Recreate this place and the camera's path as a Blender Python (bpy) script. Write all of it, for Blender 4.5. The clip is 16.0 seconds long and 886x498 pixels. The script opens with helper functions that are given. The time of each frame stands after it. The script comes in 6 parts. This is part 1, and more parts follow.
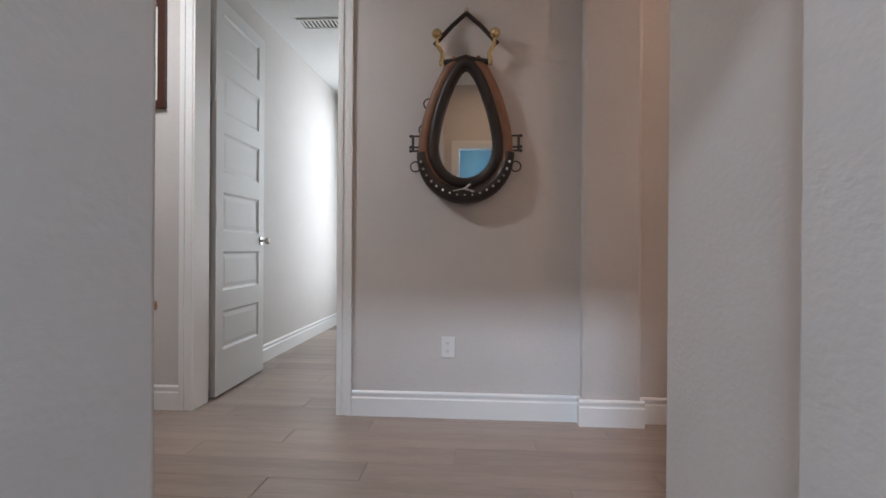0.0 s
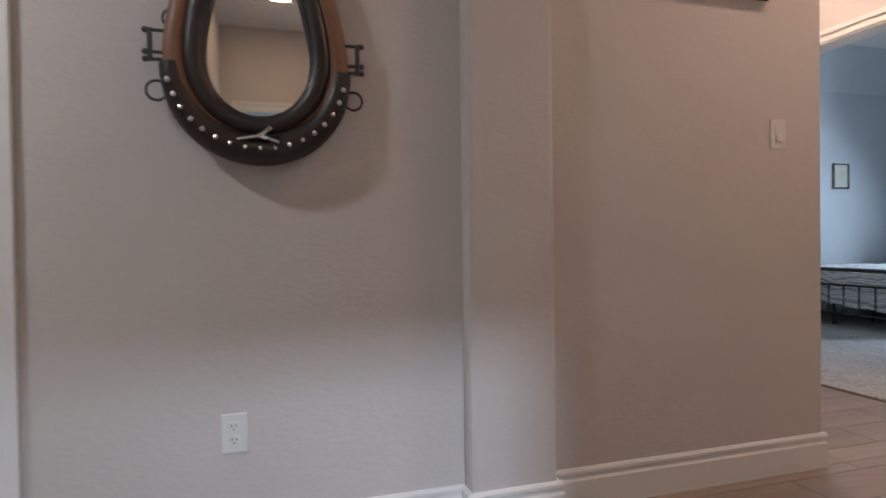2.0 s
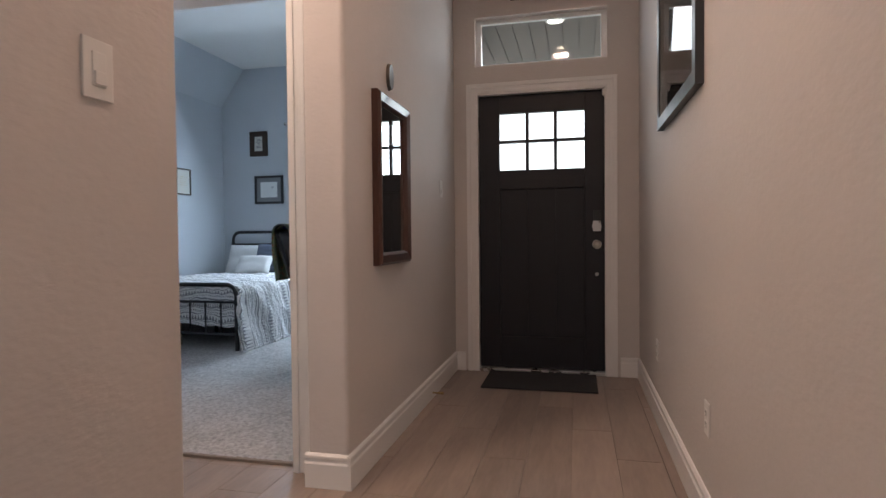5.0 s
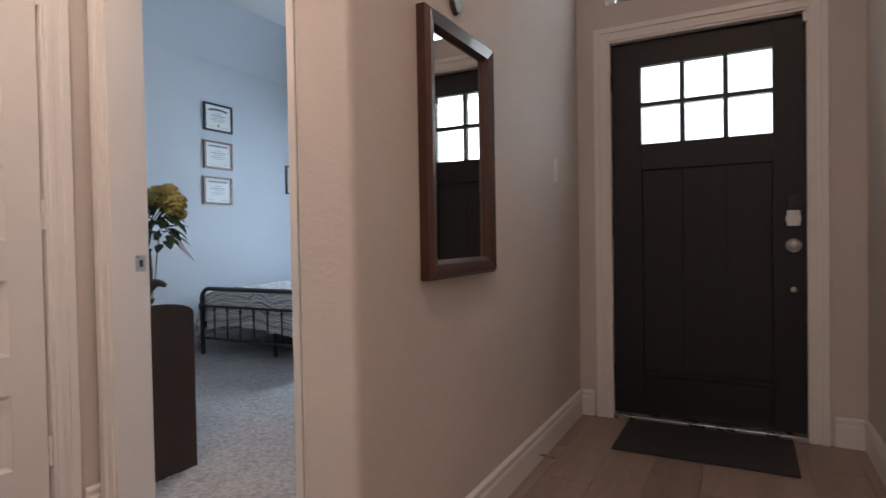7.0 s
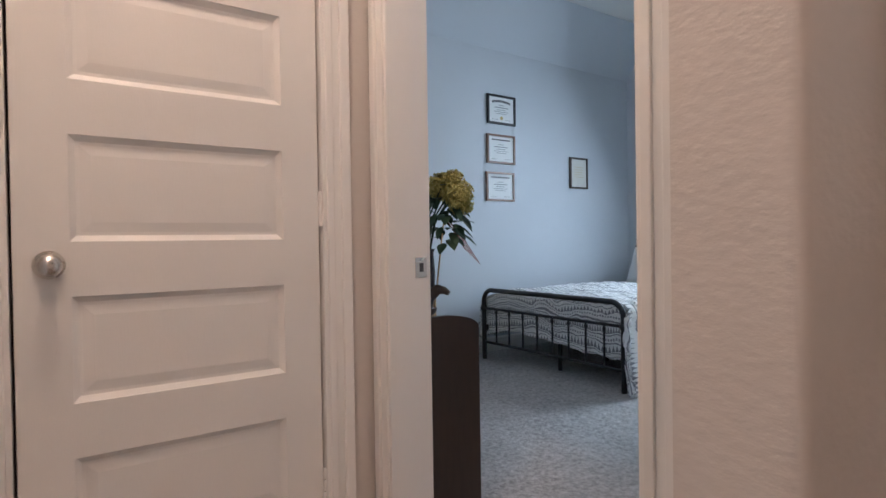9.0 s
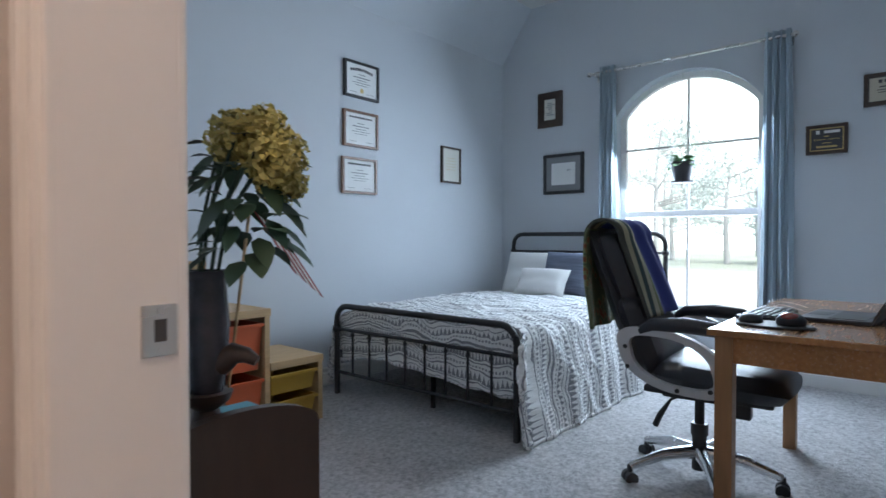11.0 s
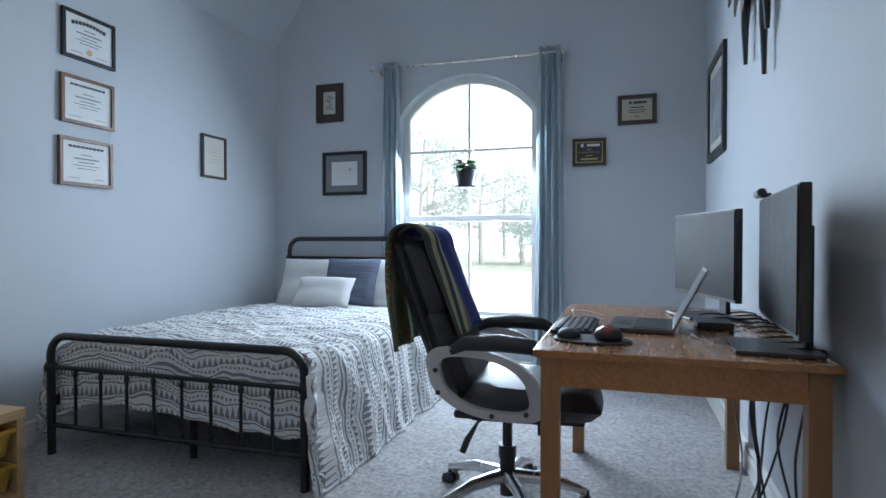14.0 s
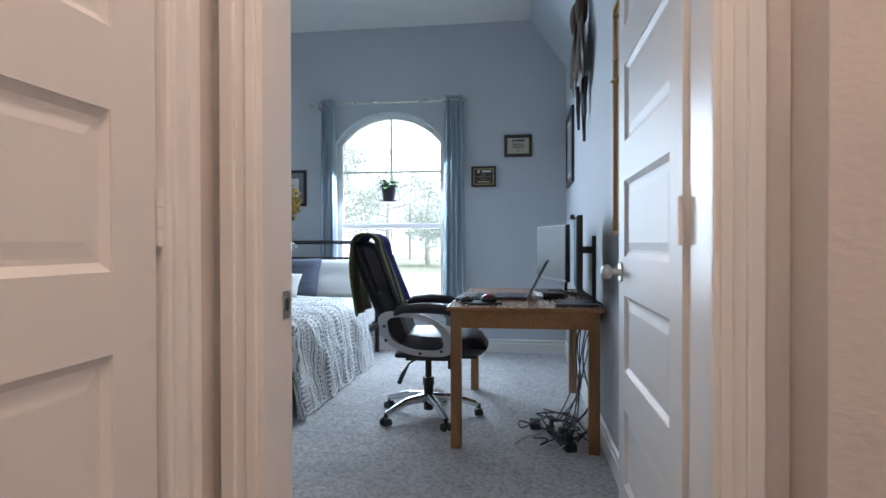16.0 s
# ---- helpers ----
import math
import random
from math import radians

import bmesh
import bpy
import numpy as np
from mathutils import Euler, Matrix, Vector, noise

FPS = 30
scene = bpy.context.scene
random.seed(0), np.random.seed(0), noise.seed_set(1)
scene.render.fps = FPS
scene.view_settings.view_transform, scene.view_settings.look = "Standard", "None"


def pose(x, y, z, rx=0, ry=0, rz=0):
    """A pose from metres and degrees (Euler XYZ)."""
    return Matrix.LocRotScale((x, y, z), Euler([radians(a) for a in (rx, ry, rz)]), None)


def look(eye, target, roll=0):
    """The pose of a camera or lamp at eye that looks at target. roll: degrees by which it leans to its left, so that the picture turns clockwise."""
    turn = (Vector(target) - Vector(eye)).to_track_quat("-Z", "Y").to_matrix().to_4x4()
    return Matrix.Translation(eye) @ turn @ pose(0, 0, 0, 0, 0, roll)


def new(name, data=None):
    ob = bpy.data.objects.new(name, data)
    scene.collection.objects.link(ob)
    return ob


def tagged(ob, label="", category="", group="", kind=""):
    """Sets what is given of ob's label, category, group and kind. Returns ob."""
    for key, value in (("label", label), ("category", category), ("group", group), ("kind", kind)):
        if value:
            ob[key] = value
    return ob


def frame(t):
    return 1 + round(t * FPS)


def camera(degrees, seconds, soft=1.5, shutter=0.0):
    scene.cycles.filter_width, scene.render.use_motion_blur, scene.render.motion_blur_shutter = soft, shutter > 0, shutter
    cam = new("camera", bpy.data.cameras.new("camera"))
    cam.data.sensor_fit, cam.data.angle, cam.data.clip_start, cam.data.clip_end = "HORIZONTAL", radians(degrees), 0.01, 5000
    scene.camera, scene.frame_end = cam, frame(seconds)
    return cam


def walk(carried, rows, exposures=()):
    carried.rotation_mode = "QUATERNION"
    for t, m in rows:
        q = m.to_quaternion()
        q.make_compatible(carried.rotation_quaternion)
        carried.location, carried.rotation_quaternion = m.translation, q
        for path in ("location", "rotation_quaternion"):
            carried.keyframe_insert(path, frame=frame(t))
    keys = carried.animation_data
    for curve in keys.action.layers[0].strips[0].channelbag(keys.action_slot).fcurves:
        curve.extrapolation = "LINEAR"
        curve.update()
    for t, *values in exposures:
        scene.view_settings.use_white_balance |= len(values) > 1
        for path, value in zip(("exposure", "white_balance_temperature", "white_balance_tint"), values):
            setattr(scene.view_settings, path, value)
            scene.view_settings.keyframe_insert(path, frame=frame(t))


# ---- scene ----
cam = camera(75.9, 16.0, shutter=0.2)
PATH = [
    (0, (0.5, 0.365, 0.934), (0.351, 2.359, 0.928), 0.4),
    (0.5, (0.44, 0.687, 0.938), (0.367, 2.686, 0.937), 0.6),
    (1, (0.418, 1.039, 0.956), (0.406, 3.039, 0.943), 0.2),
    (1.5, (0.427, 1.307, 0.982), (0.635, 3.296, 0.946), -0.1),
    (2, (0.415, 1.699, 0.944), (0.991, 3.614, 0.915), -0.8),
    (2.5, (0.392, 2.065, 0.94), (1.456, 3.758, 0.905), -0.1),
    (3, (0.506, 2.284, 0.975), (1.958, 3.66, 0.928), -0.4),
    (3.5, (0.667, 2.421, 0.966), (2.349, 3.503, 0.928), -0.4),
    (4, (0.88, 2.536, 1.002), (2.744, 3.257, 0.959), -0.2),
    (4.2, (0.977, 2.562, 1.01), (2.891, 3.142, 0.966), -0.1),
    (6.3, (2.115, 2.585, 1.025), (4.07, 3.004, 0.975), -0.7),
    (6.5, (2.206, 2.604, 1.018), (4.122, 3.176, 0.973), -0.7),
    (7, (2.419, 2.636, 1.008), (4.184, 3.576, 0.971), -1.0),
    (7.5, (2.555, 2.68, 0.998), (4.06, 3.997, 0.968), -1.1),
    (8, (2.642, 2.797, 0.999), (3.876, 4.371, 0.974), -1.0),
    (8.2, (2.673, 2.86, 1.003), (3.82, 4.498, 0.978), -0.9),
    (10.3, (3.193, 3.709, 1.02), (4.409, 5.296, 0.982), -0.0),
    (10.5, (3.267, 3.769, 1.027), (4.564, 5.291, 0.991), -0.0),
    (11, (3.462, 3.934, 1.041), (4.982, 5.233, 1.006), -0.0),
    (11.5, (3.668, 4.053, 1.046), (5.347, 5.14, 1.015), 0.0),
    (12, (3.834, 4.121, 1.049), (5.588, 5.082, 1.02), 0.0),
    (12.5, (3.926, 4.189, 1.057), (5.733, 5.047, 1.027), 0.0),
    (13, (3.986, 4.277, 1.066), (5.843, 5.019, 1.038), 0.1),
    (13.5, (3.969, 4.305, 1.076), (5.86, 4.956, 1.049), 0.0),
    (14, (3.786, 4.243, 1.062), (5.694, 4.841, 1.036), 0.0),
    (14.5, (3.496, 4.167, 1.088), (5.419, 4.717, 1.063), -0.1),
    (15, (3.178, 4.157, 1.077), (5.122, 4.625, 1.06), -0.1),
    (15.5, (2.884, 4.135, 1.06), (4.846, 4.521, 1.047), 0.2),
    (16, (2.581, 4.11, 1.065), (4.562, 4.382, 1.048), -0.1),
]
walk(cam, [(t, look(eye, target, roll)) for t, eye, target, roll in PATH])

# ---- exposure, world and lights ----
scene.view_settings.exposure = 0.7
world = bpy.data.worlds.new("world")
scene.world = world
world.use_nodes = True
wn = world.node_tree.nodes
sky = wn.new("ShaderNodeTexSky")
sky.sky_type = "NISHITA"
sky.sun_disc = False
sky.sun_elevation = radians(50)
sky.sun_rotation = radians(200)
world.node_tree.links.new(sky.outputs[0], wn["Background"].inputs[0])
wn["Background"].inputs[1].default_value = 0.15
sun = new("sun", bpy.data.lights.new("sun", "SUN"))
sun.data.energy, sun.data.angle, sun.data.color = 5.0, radians(12), (1.0, 0.96, 0.9)
sun.matrix_world = look((-6, -8, 12), (0, 0, 0))


def area(name, m, sx, sy, watts, colour):
    ob = new(name, bpy.data.lights.new(name, "AREA"))
    ob.data.shape, ob.data.size, ob.data.size_y = "RECTANGLE", sx, sy
    ob.data.energy, ob.data.color = watts, colour
    ob.matrix_world = m
    return ob


area("bedroom_window_light", look((8.25, 5.4, 1.5), (5.6, 5.2, -0.3)), 1.05, 1.8, 68, (0.64, 0.80, 1.0))
area("transom_light", look((5.72, 2.85, 2.45), (3.0, 2.85, 1.2)), 0.85, 0.3, 2.2, (0.88, 0.93, 1.0))
area("door_light", look((5.76, 2.82, 1.7), (3.0, 2.82, 0.8)), 0.6, 0.4, 2.2, (0.85, 0.92, 1.0))
area("foyer_ceiling_light", look((2.7, 2.75, 3.25), (2.7, 2.75, 0)), 0.16, 0.16, 11, (1.0, 0.68, 0.54))
# Fill lamp added to lift the hall; no fixture belongs to it.
area("hall_fill_light", look((-1.2, 2.5, 2.72), (-1.2, 2.5, 0)), 0.16, 0.16, 17, (0.92, 0.94, 1.0))
area("study_ceiling_light", look((0.45, -1.5, 2.7), (0.6, 1.5, 0.6)), 1.0, 0.12, 80, (0.64, 0.79, 1.0))
# Unseen panel added to brighten the open door and corridor; the wall is solid.
area("corridor_fill_light", look((-0.02, 5.9, 1.5), (-1.2, 5.0, 1.2)), 2.8, 2.2, 40, (0.82, 0.91, 1.0))
area("bedroom_ceiling_light", look((5.4, 5.4, 3.2), (5.4, 5.4, 0)), 0.14, 0.14, 2, (1.0, 0.95, 0.88))
area("vestibule_ceiling_light", look((2.9, 4.05, 3.33), (2.9, 4.05, 0)), 0.14, 0.14, 16, (1.0, 0.76, 0.62))
# Warm fill added for the passage walls; that ceiling only has the grille.
area("passage_fill_light", look((0.5, 0.9, 2.72), (0.5, 0.9, 0)), 0.14, 0.14, 2.2, (1.0, 0.66, 0.42))


# ---- materials ----
def material(name, rgb, rough=0.6, metal=0.0, grain=0.0, grain_scale=40.0, stain=0.08, stain_scale=2.0, bump=0.0, bump_scale=120.0,
             stretch=(1, 1, 1), per_object=0.0, coat=0.0, sheen=0.0, dist=0.002):
    m = bpy.data.materials.new(name)
    m.use_nodes = True
    nt = m.node_tree
    N, L = nt.nodes, nt.links
    b = N["Principled BSDF"]
    b.inputs["Roughness"].default_value, b.inputs["Metallic"].default_value = rough, metal
    b.inputs["Coat Weight"].default_value = coat
    b.inputs["Sheen Weight"].default_value = sheen
    tc = N.new("ShaderNodeTexCoord")
    mp = N.new("ShaderNodeMapping")
    mp.inputs["Scale"].default_value = stretch
    L.new(tc.outputs["Object"], mp.inputs[0])
    val = None

    def noise_node(scale, detail):
        n = N.new("ShaderNodeTexNoise")
        n.inputs["Scale"].default_value, n.inputs["Detail"].default_value = scale, detail
        L.new(mp.outputs[0], n.inputs["Vector"])
        return n.outputs["Fac"]

    def math_node(op, a, c):
        n = N.new("ShaderNodeMath")
        n.operation = op
        for i, v in enumerate((a, c)):
            if isinstance(v, (int, float)):
                n.inputs[i].default_value = v
            else:
                L.new(v, n.inputs[i])
        return n.outputs[0]

    total = math_node("ADD", 1.0, 0.0)
    for scale, amount, detail in ((stain_scale, stain, 3), (grain_scale, grain, 5)):
        if amount:
            centred = math_node("SUBTRACT", noise_node(scale, detail), 0.5)
            total = math_node("ADD", total, math_node("MULTIPLY", centred, amount * 2))
    if per_object:
        oi = N.new("ShaderNodeObjectInfo")
        total = math_node("ADD", total, math_node("MULTIPLY", math_node("SUBTRACT", oi.outputs["Random"], 0.5), per_object * 2))
    hsv = N.new("ShaderNodeHueSaturation")
    hsv.inputs["Color"].default_value = (*rgb, 1)
    L.new(total, hsv.inputs["Value"])
    L.new(hsv.outputs[0], b.inputs["Base Color"])
    if rough > 0.05:
        L.new(math_node("ADD", math_node("MULTIPLY", noise_node(stain_scale * 6, 3), 0.12), rough - 0.06), b.inputs["Roughness"])
    if bump:
        bp = N.new("ShaderNodeBump")
        bp.inputs["Strength"].default_value, bp.inputs["Distance"].default_value = bump, dist
        L.new(noise_node(bump_scale, 4), bp.inputs["Height"])
        L.new(bp.outputs[0], b.inputs["Normal"])
    return m


HALL = material("greige_textured_paint", (0.60, 0.56, 0.53), 0.72, stain=0.05, grain=0.03, grain_scale=30, bump=0.4, bump_scale=40, dist=0.003, stretch=(1, 1, 1.8))
BLUE = material("pale_blue_grey_paint", (0.535, 0.568, 0.603), 0.72, stain=0.04, bump=0.18, bump_scale=70, dist=0.003)
CEIL = material("white_ceiling_paint", (0.74, 0.73, 0.71), 0.85, stain=0.03, bump=0.5, bump_scale=60, dist=0.004)
TRIM = material("white_trim_paint", (0.78, 0.77, 0.75), 0.36, stain=0.03, grain=0.01)
DOORW = material("white_door_paint", (0.74, 0.73, 0.71), 0.48, stain=0.03, bump=0.08, bump_scale=300, stretch=(1, 1, 0.2))
TILE = material("wood_look_tile", (0.285, 0.222, 0.185), 0.38, stain=0.3, stain_scale=1.6, grain=0.28, grain_scale=9, stretch=(0.7, 5, 1), per_object=0.14, bump=0.08, bump_scale=25)
GROUT = material("tile_grout", (0.27, 0.23, 0.20), 0.9, stain=0.1)
CARPET = material("grey_beige_carpet", (0.42, 0.41, 0.41), 0.95, grain=0.9, grain_scale=48, stain=0.22, stain_scale=4.5, bump=0.9, bump_scale=160, dist=0.008, sheen=0.25)
BLACKDOOR = material("dark_stained_door", (0.006, 0.006, 0.010), 0.5, grain=0.2, grain_scale=10, stretch=(8, 8, 0.5), bump=0.08, bump_scale=60)
BLACKMETAL = material("black_powder_coated_steel", (0.018, 0.018, 0.021), 0.42, stain=0.1)
NICKEL = material("brushed_nickel", (0.62, 0.60, 0.57), 0.28, 1.0, stain=0.05)
BRASS = material("polished_brass", (0.66, 0.50, 0.26), 0.25, 1.0, stain=0.1)
CHROME = material("satin_aluminium", (0.72, 0.73, 0.74), 0.26, 1.0, stain=0.05)
SILVER = material("silver_grey_plastic", (0.52, 0.52, 0.53), 0.42, stain=0.05)
LEATHER = material("black_bonded_leather", (0.022, 0.022, 0.028), 0.36, stain=0.15, bump=0.35, bump_scale=140, dist=0.002)
PINE = material("honey_pine", (0.36, 0.165, 0.06), 0.26, coat=0.3, grain=0.3, grain_scale=8, stain=0.1, stretch=(1.0, 9, 9), bump=0.05, bump_scale=30)
PINELEG = material("honey_pine_upright", (0.31, 0.155, 0.065), 0.42, grain=0.22, grain_scale=8, stain=0.1, stretch=(9, 9, 1.0))
PALEPINE = material("pale_pine", (0.52, 0.35, 0.18), 0.5, grain=0.2, grain_scale=7, stain=0.1, stretch=(1.0, 8, 8))
DARKWOOD = material("dark_brown_wood", (0.045, 0.026, 0.018), 0.4, grain=0.25, grain_scale=9, stretch=(6, 6, 1))
REDWOOD = material("red_brown_wood", (0.06, 0.022, 0.014), 0.32, grain=0.25, grain_scale=12, stretch=(5, 5, 1), coat=0.3)
OAK = material("oak_table_wood", (0.30, 0.15, 0.065), 0.36, grain=0.25, grain_scale=9, stretch=(1, 7, 7), coat=0.2)
BLACKPL = material("black_plastic", (0.02, 0.02, 0.022), 0.45, stain=0.08)
DARKGREY = material("dark_grey_metal", (0.07, 0.07, 0.075), 0.4, 0.5, stain=0.05)
SCREEN = material("dark_screen_glass", (0.012, 0.013, 0.017), 0.42, stain=0.02)
WHITEPL = material("white_plastic", (0.74, 0.73, 0.70), 0.4, stain=0.03)
RUBBER = material("black_door_mat", (0.03, 0.03, 0.033), 0.9, grain=0.3, grain_scale=200, bump=0.6, bump_scale=250)
WHITECLOTH = material("white_cotton", (0.70, 0.70, 0.69), 0.9, stain=0.06, bump=0.3, bump_scale=180, sheen=0.2)
CURTAIN = material("pale_blue_curtain", (0.34, 0.42, 0.48), 0.85, stain=0.06, grain=0.05, grain_scale=200, bump=0.2, bump_scale=300, sheen=0.2)
PAPER = material("cream_paper", (0.62, 0.61, 0.55), 0.8, stain=0.04)
MAT_G = material("grey_mat_board", (0.22, 0.23, 0.24), 0.85)
INK = material("dark_ink", (0.06, 0.06, 0.065), 0.8)
GOLD = material("gold_foil", (0.55, 0.42, 0.18), 0.4, 0.6, stain=0.1)
CORK = material("tan_cork", (0.40, 0.28, 0.17), 0.9, grain=0.25, grain_scale=150, stain=0.08, bump=0.4, bump_scale=200)
FEATHER = material("brown_feathers", (0.075, 0.047, 0.032), 0.8, grain=0.5, grain_scale=60, stretch=(1, 1, 4))
PALEFEATHER = material("pale_feathers", (0.33, 0.28, 0.22), 0.85, grain=0.4, grain_scale=60)
BLUEBIN = material("blue_plastic_bin", (0.03, 0.05, 0.42), 0.4, stain=0.05)
ORANGEBIN = material("orange_plastic_bin", (0.58, 0.12, 0.045), 0.4, stain=0.05)
YELLOWBIN = material("yellow_plastic_bin", (0.52, 0.32, 0.05), 0.4, stain=0.05)
LEAF = material("dark_green_leaf", (0.035, 0.075, 0.04), 0.5, grain=0.3, grain_scale=12, per_object=0.3)
# Outdoor haze over the far trees is put into this pale leaf colour.
LEAFFAR = material("haze_washed_leaf", (0.50, 0.56, 0.54), 0.8, grain=0.3, grain_scale=3)
LEAFB = material("bright_green_leaf", (0.07, 0.15, 0.05), 0.5, grain=0.3, grain_scale=14)
YELLOWFLOWER = material("yellow_green_petals", (0.40, 0.35, 0.11), 0.7, grain=0.5, grain_scale=16, stain=0.35, stain_scale=9)
POT = material("dark_clay_pot", (0.05, 0.048, 0.055), 0.5, stain=0.1)
LEATHERTAN = material("tan_leather", (0.21, 0.095, 0.05), 0.5, grain=0.2, grain_scale=25, bump=0.3, bump_scale=80)
LEATHERDARK = material("dark_brown_leather", (0.022, 0.015, 0.012), 0.42, grain=0.2, grain_scale=25, bump=0.4, bump_scale=60)
CLEAR = material("clear_plastic_bottle", (0.7, 0.75, 0.78), 0.12)
CLEAR.node_tree.nodes["Principled BSDF"].inputs["Transmission Weight"].default_value = 0.9
TEAL = material("teal_card_box", (0.10, 0.30, 0.36), 0.6)
RED = material("dark_red_plastic", (0.20, 0.02, 0.015), 0.25, coat=0.4)
BRICK = material("pale_brick", (0.38, 0.27, 0.22), 0.9, grain=0.3, grain_scale=14, stain=0.2, stain_scale=5)
PORCHWOOD = material("grey_porch_boards", (0.19, 0.155, 0.14), 0.7, grain=0.3, grain_scale=7, stretch=(1, 8, 1), per_object=0.2)
# Lawn green paled and greyed: bright haze outside is painted into it.
GRASS = material("haze_washed_lawn", (0.34, 0.37, 0.31), 0.95, grain=0.4, grain_scale=6, stain=0.2, stain_scale=0.4)
# Bark lightened too, so its colour carries the same haze.
BARK = material("haze_washed_bark", (0.42, 0.42, 0.42), 0.9, grain=0.4, grain_scale=20, stretch=(3, 3, 0.6))
STUDYPAINT = material("teal_blue_paint", (0.22, 0.34, 0.38), 0.7, stain=0.04)


def glass_material(name, tint):
    m = bpy.data.materials.new(name)
    m.use_nodes = True
    N, L = m.node_tree.nodes, m.node_tree.links
    N.remove(N["Principled BSDF"])
    tr, gl, mix, fr = N.new("ShaderNodeBsdfTransparent"), N.new("ShaderNodeBsdfGlossy"), N.new("ShaderNodeMixShader"), N.new("ShaderNodeFresnel")
    tr.inputs[0].default_value = (*tint, 1)
    gl.inputs["Roughness"].default_value = 0.02
    fr.inputs[0].default_value = 1.45
    L.new(fr.outputs[0], mix.inputs[0])
    L.new(tr.outputs[0], mix.inputs[1])
    L.new(gl.outputs[0], mix.inputs[2])
    L.new(mix.outputs[0], N["Material Output"].inputs[0])
    return m


GLASS = glass_material("window_glass", (0.96, 0.98, 0.98))
SCREEN.node_tree.nodes["Principled BSDF"].inputs["Specular IOR Level"].default_value = 0.06
MIRROR = material("mirror_silvering", (0.86, 0.87, 0.86), 0.02, 1.0, stain=0.0)


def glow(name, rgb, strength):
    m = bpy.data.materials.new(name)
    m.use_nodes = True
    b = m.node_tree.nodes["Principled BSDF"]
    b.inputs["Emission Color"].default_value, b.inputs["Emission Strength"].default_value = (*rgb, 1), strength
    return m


# Self-lit colour of the far panel that stands in for bright haze.
HAZE_GLOW = glow("glowing_haze_panel", (0.88, 0.95, 1.0), 0.78)
CONCRETE = material("pale_concrete", (0.52, 0.51, 0.49), 0.9, grain=0.1, grain_scale=5)
LAMP_WARM = glow("warm_lamp_lens", (1, 0.82, 0.6), 9)
LAMP_COOL = glow("white_lamp_lens", (1, 0.95, 0.88), 7)


# ---- mesh helpers ----
def box(bm, x0, x1, y0, y1, z0, z1):
    vs = bmesh.ops.create_cube(bm, size=1, matrix=Matrix.Translation(((x0 + x1) / 2, (y0 + y1) / 2, (z0 + z1) / 2)) @ Matrix.Diagonal((abs(x1 - x0), abs(y1 - y0), abs(z1 - z0), 1)))
    return vs["verts"]


def rod(bm, a, b, r, r2=None, n=12):
    a, b = Vector(a), Vector(b)
    d = b - a
    q = d.to_track_quat("Z", "Y").to_matrix().to_4x4()
    bmesh.ops.create_cone(bm, cap_ends=True, segments=n, radius1=r, radius2=r if r2 is None else r2, depth=d.length, matrix=Matrix.Translation((a + b) / 2) @ q)


def ball(bm, c, r, sc=(1, 1, 1), n=12):
    bmesh.ops.create_uvsphere(bm, u_segments=n, v_segments=max(6, n // 2), radius=r, matrix=Matrix.Translation(c) @ Matrix.Diagonal((*sc, 1)))


def tube(bm, pts, r, n=8, closed=False):
    pts = [Vector(p) for p in pts]
    rings, k = [], len(pts)
    up = Vector((0.123, 0.456, 0.88)).normalized()
    for i, p in enumerate(pts):
        if closed:
            d = pts[(i + 1) % k] - pts[i - 1]
        else:
            d = pts[min(i + 1, k - 1)] - pts[max(i - 1, 0)]
        d.normalize()
        s = d.cross(up)
        if s.length < 1e-3:
            s = d.cross(Vector((1, 0, 0)))
        s.normalize()
        w = s.cross(d)
        rr = r(i / max(1, k - 1)) if callable(r) else r
        rings.append([bm.verts.new(p + (s * math.cos(a) + w * math.sin(a)) * rr) for a in (2 * math.pi * j / n for j in range(n))])
    for i in range(k if closed else k - 1):
        A, B = rings[i], rings[(i + 1) % k]
        for j in range(n):
            bm.faces.new((A[j], A[(j + 1) % n], B[(j + 1) % n], B[j]))
    if not closed:
        bm.faces.new(rings[0][::-1])
        bm.faces.new(rings[-1])


def lathe(bm, c, profile, n=24):
    rings = []
    for r, z in profile:
        rings.append([bm.verts.new((c[0] + r * math.cos(2 * math.pi * j / n), c[1] + r * math.sin(2 * math.pi * j / n), c[2] + z)) for j in range(n)])
    for A, B in zip(rings, rings[1:]):
        for j in range(n):
            bm.faces.new((A[j], A[(j + 1) % n], B[(j + 1) % n], B[j]))
    bm.faces.new(rings[0][::-1])
    bm.faces.new(rings[-1])


def prism(bm, outline, depth, m=Matrix()):
    """A plate from an outline in x, z, running from y = 0 to depth."""
    A = [bm.verts.new(m @ Vector((x, 0, z))) for x, z in outline]
    B = [bm.verts.new(m @ Vector((x, depth, z))) for x, z in outline]
    k = len(A)
    bm.faces.new(A)
    bm.faces.new(B[::-1])
    for i in range(k):
        bm.faces.new((A[i], B[i], B[(i + 1) % k], A[(i + 1) % k]))


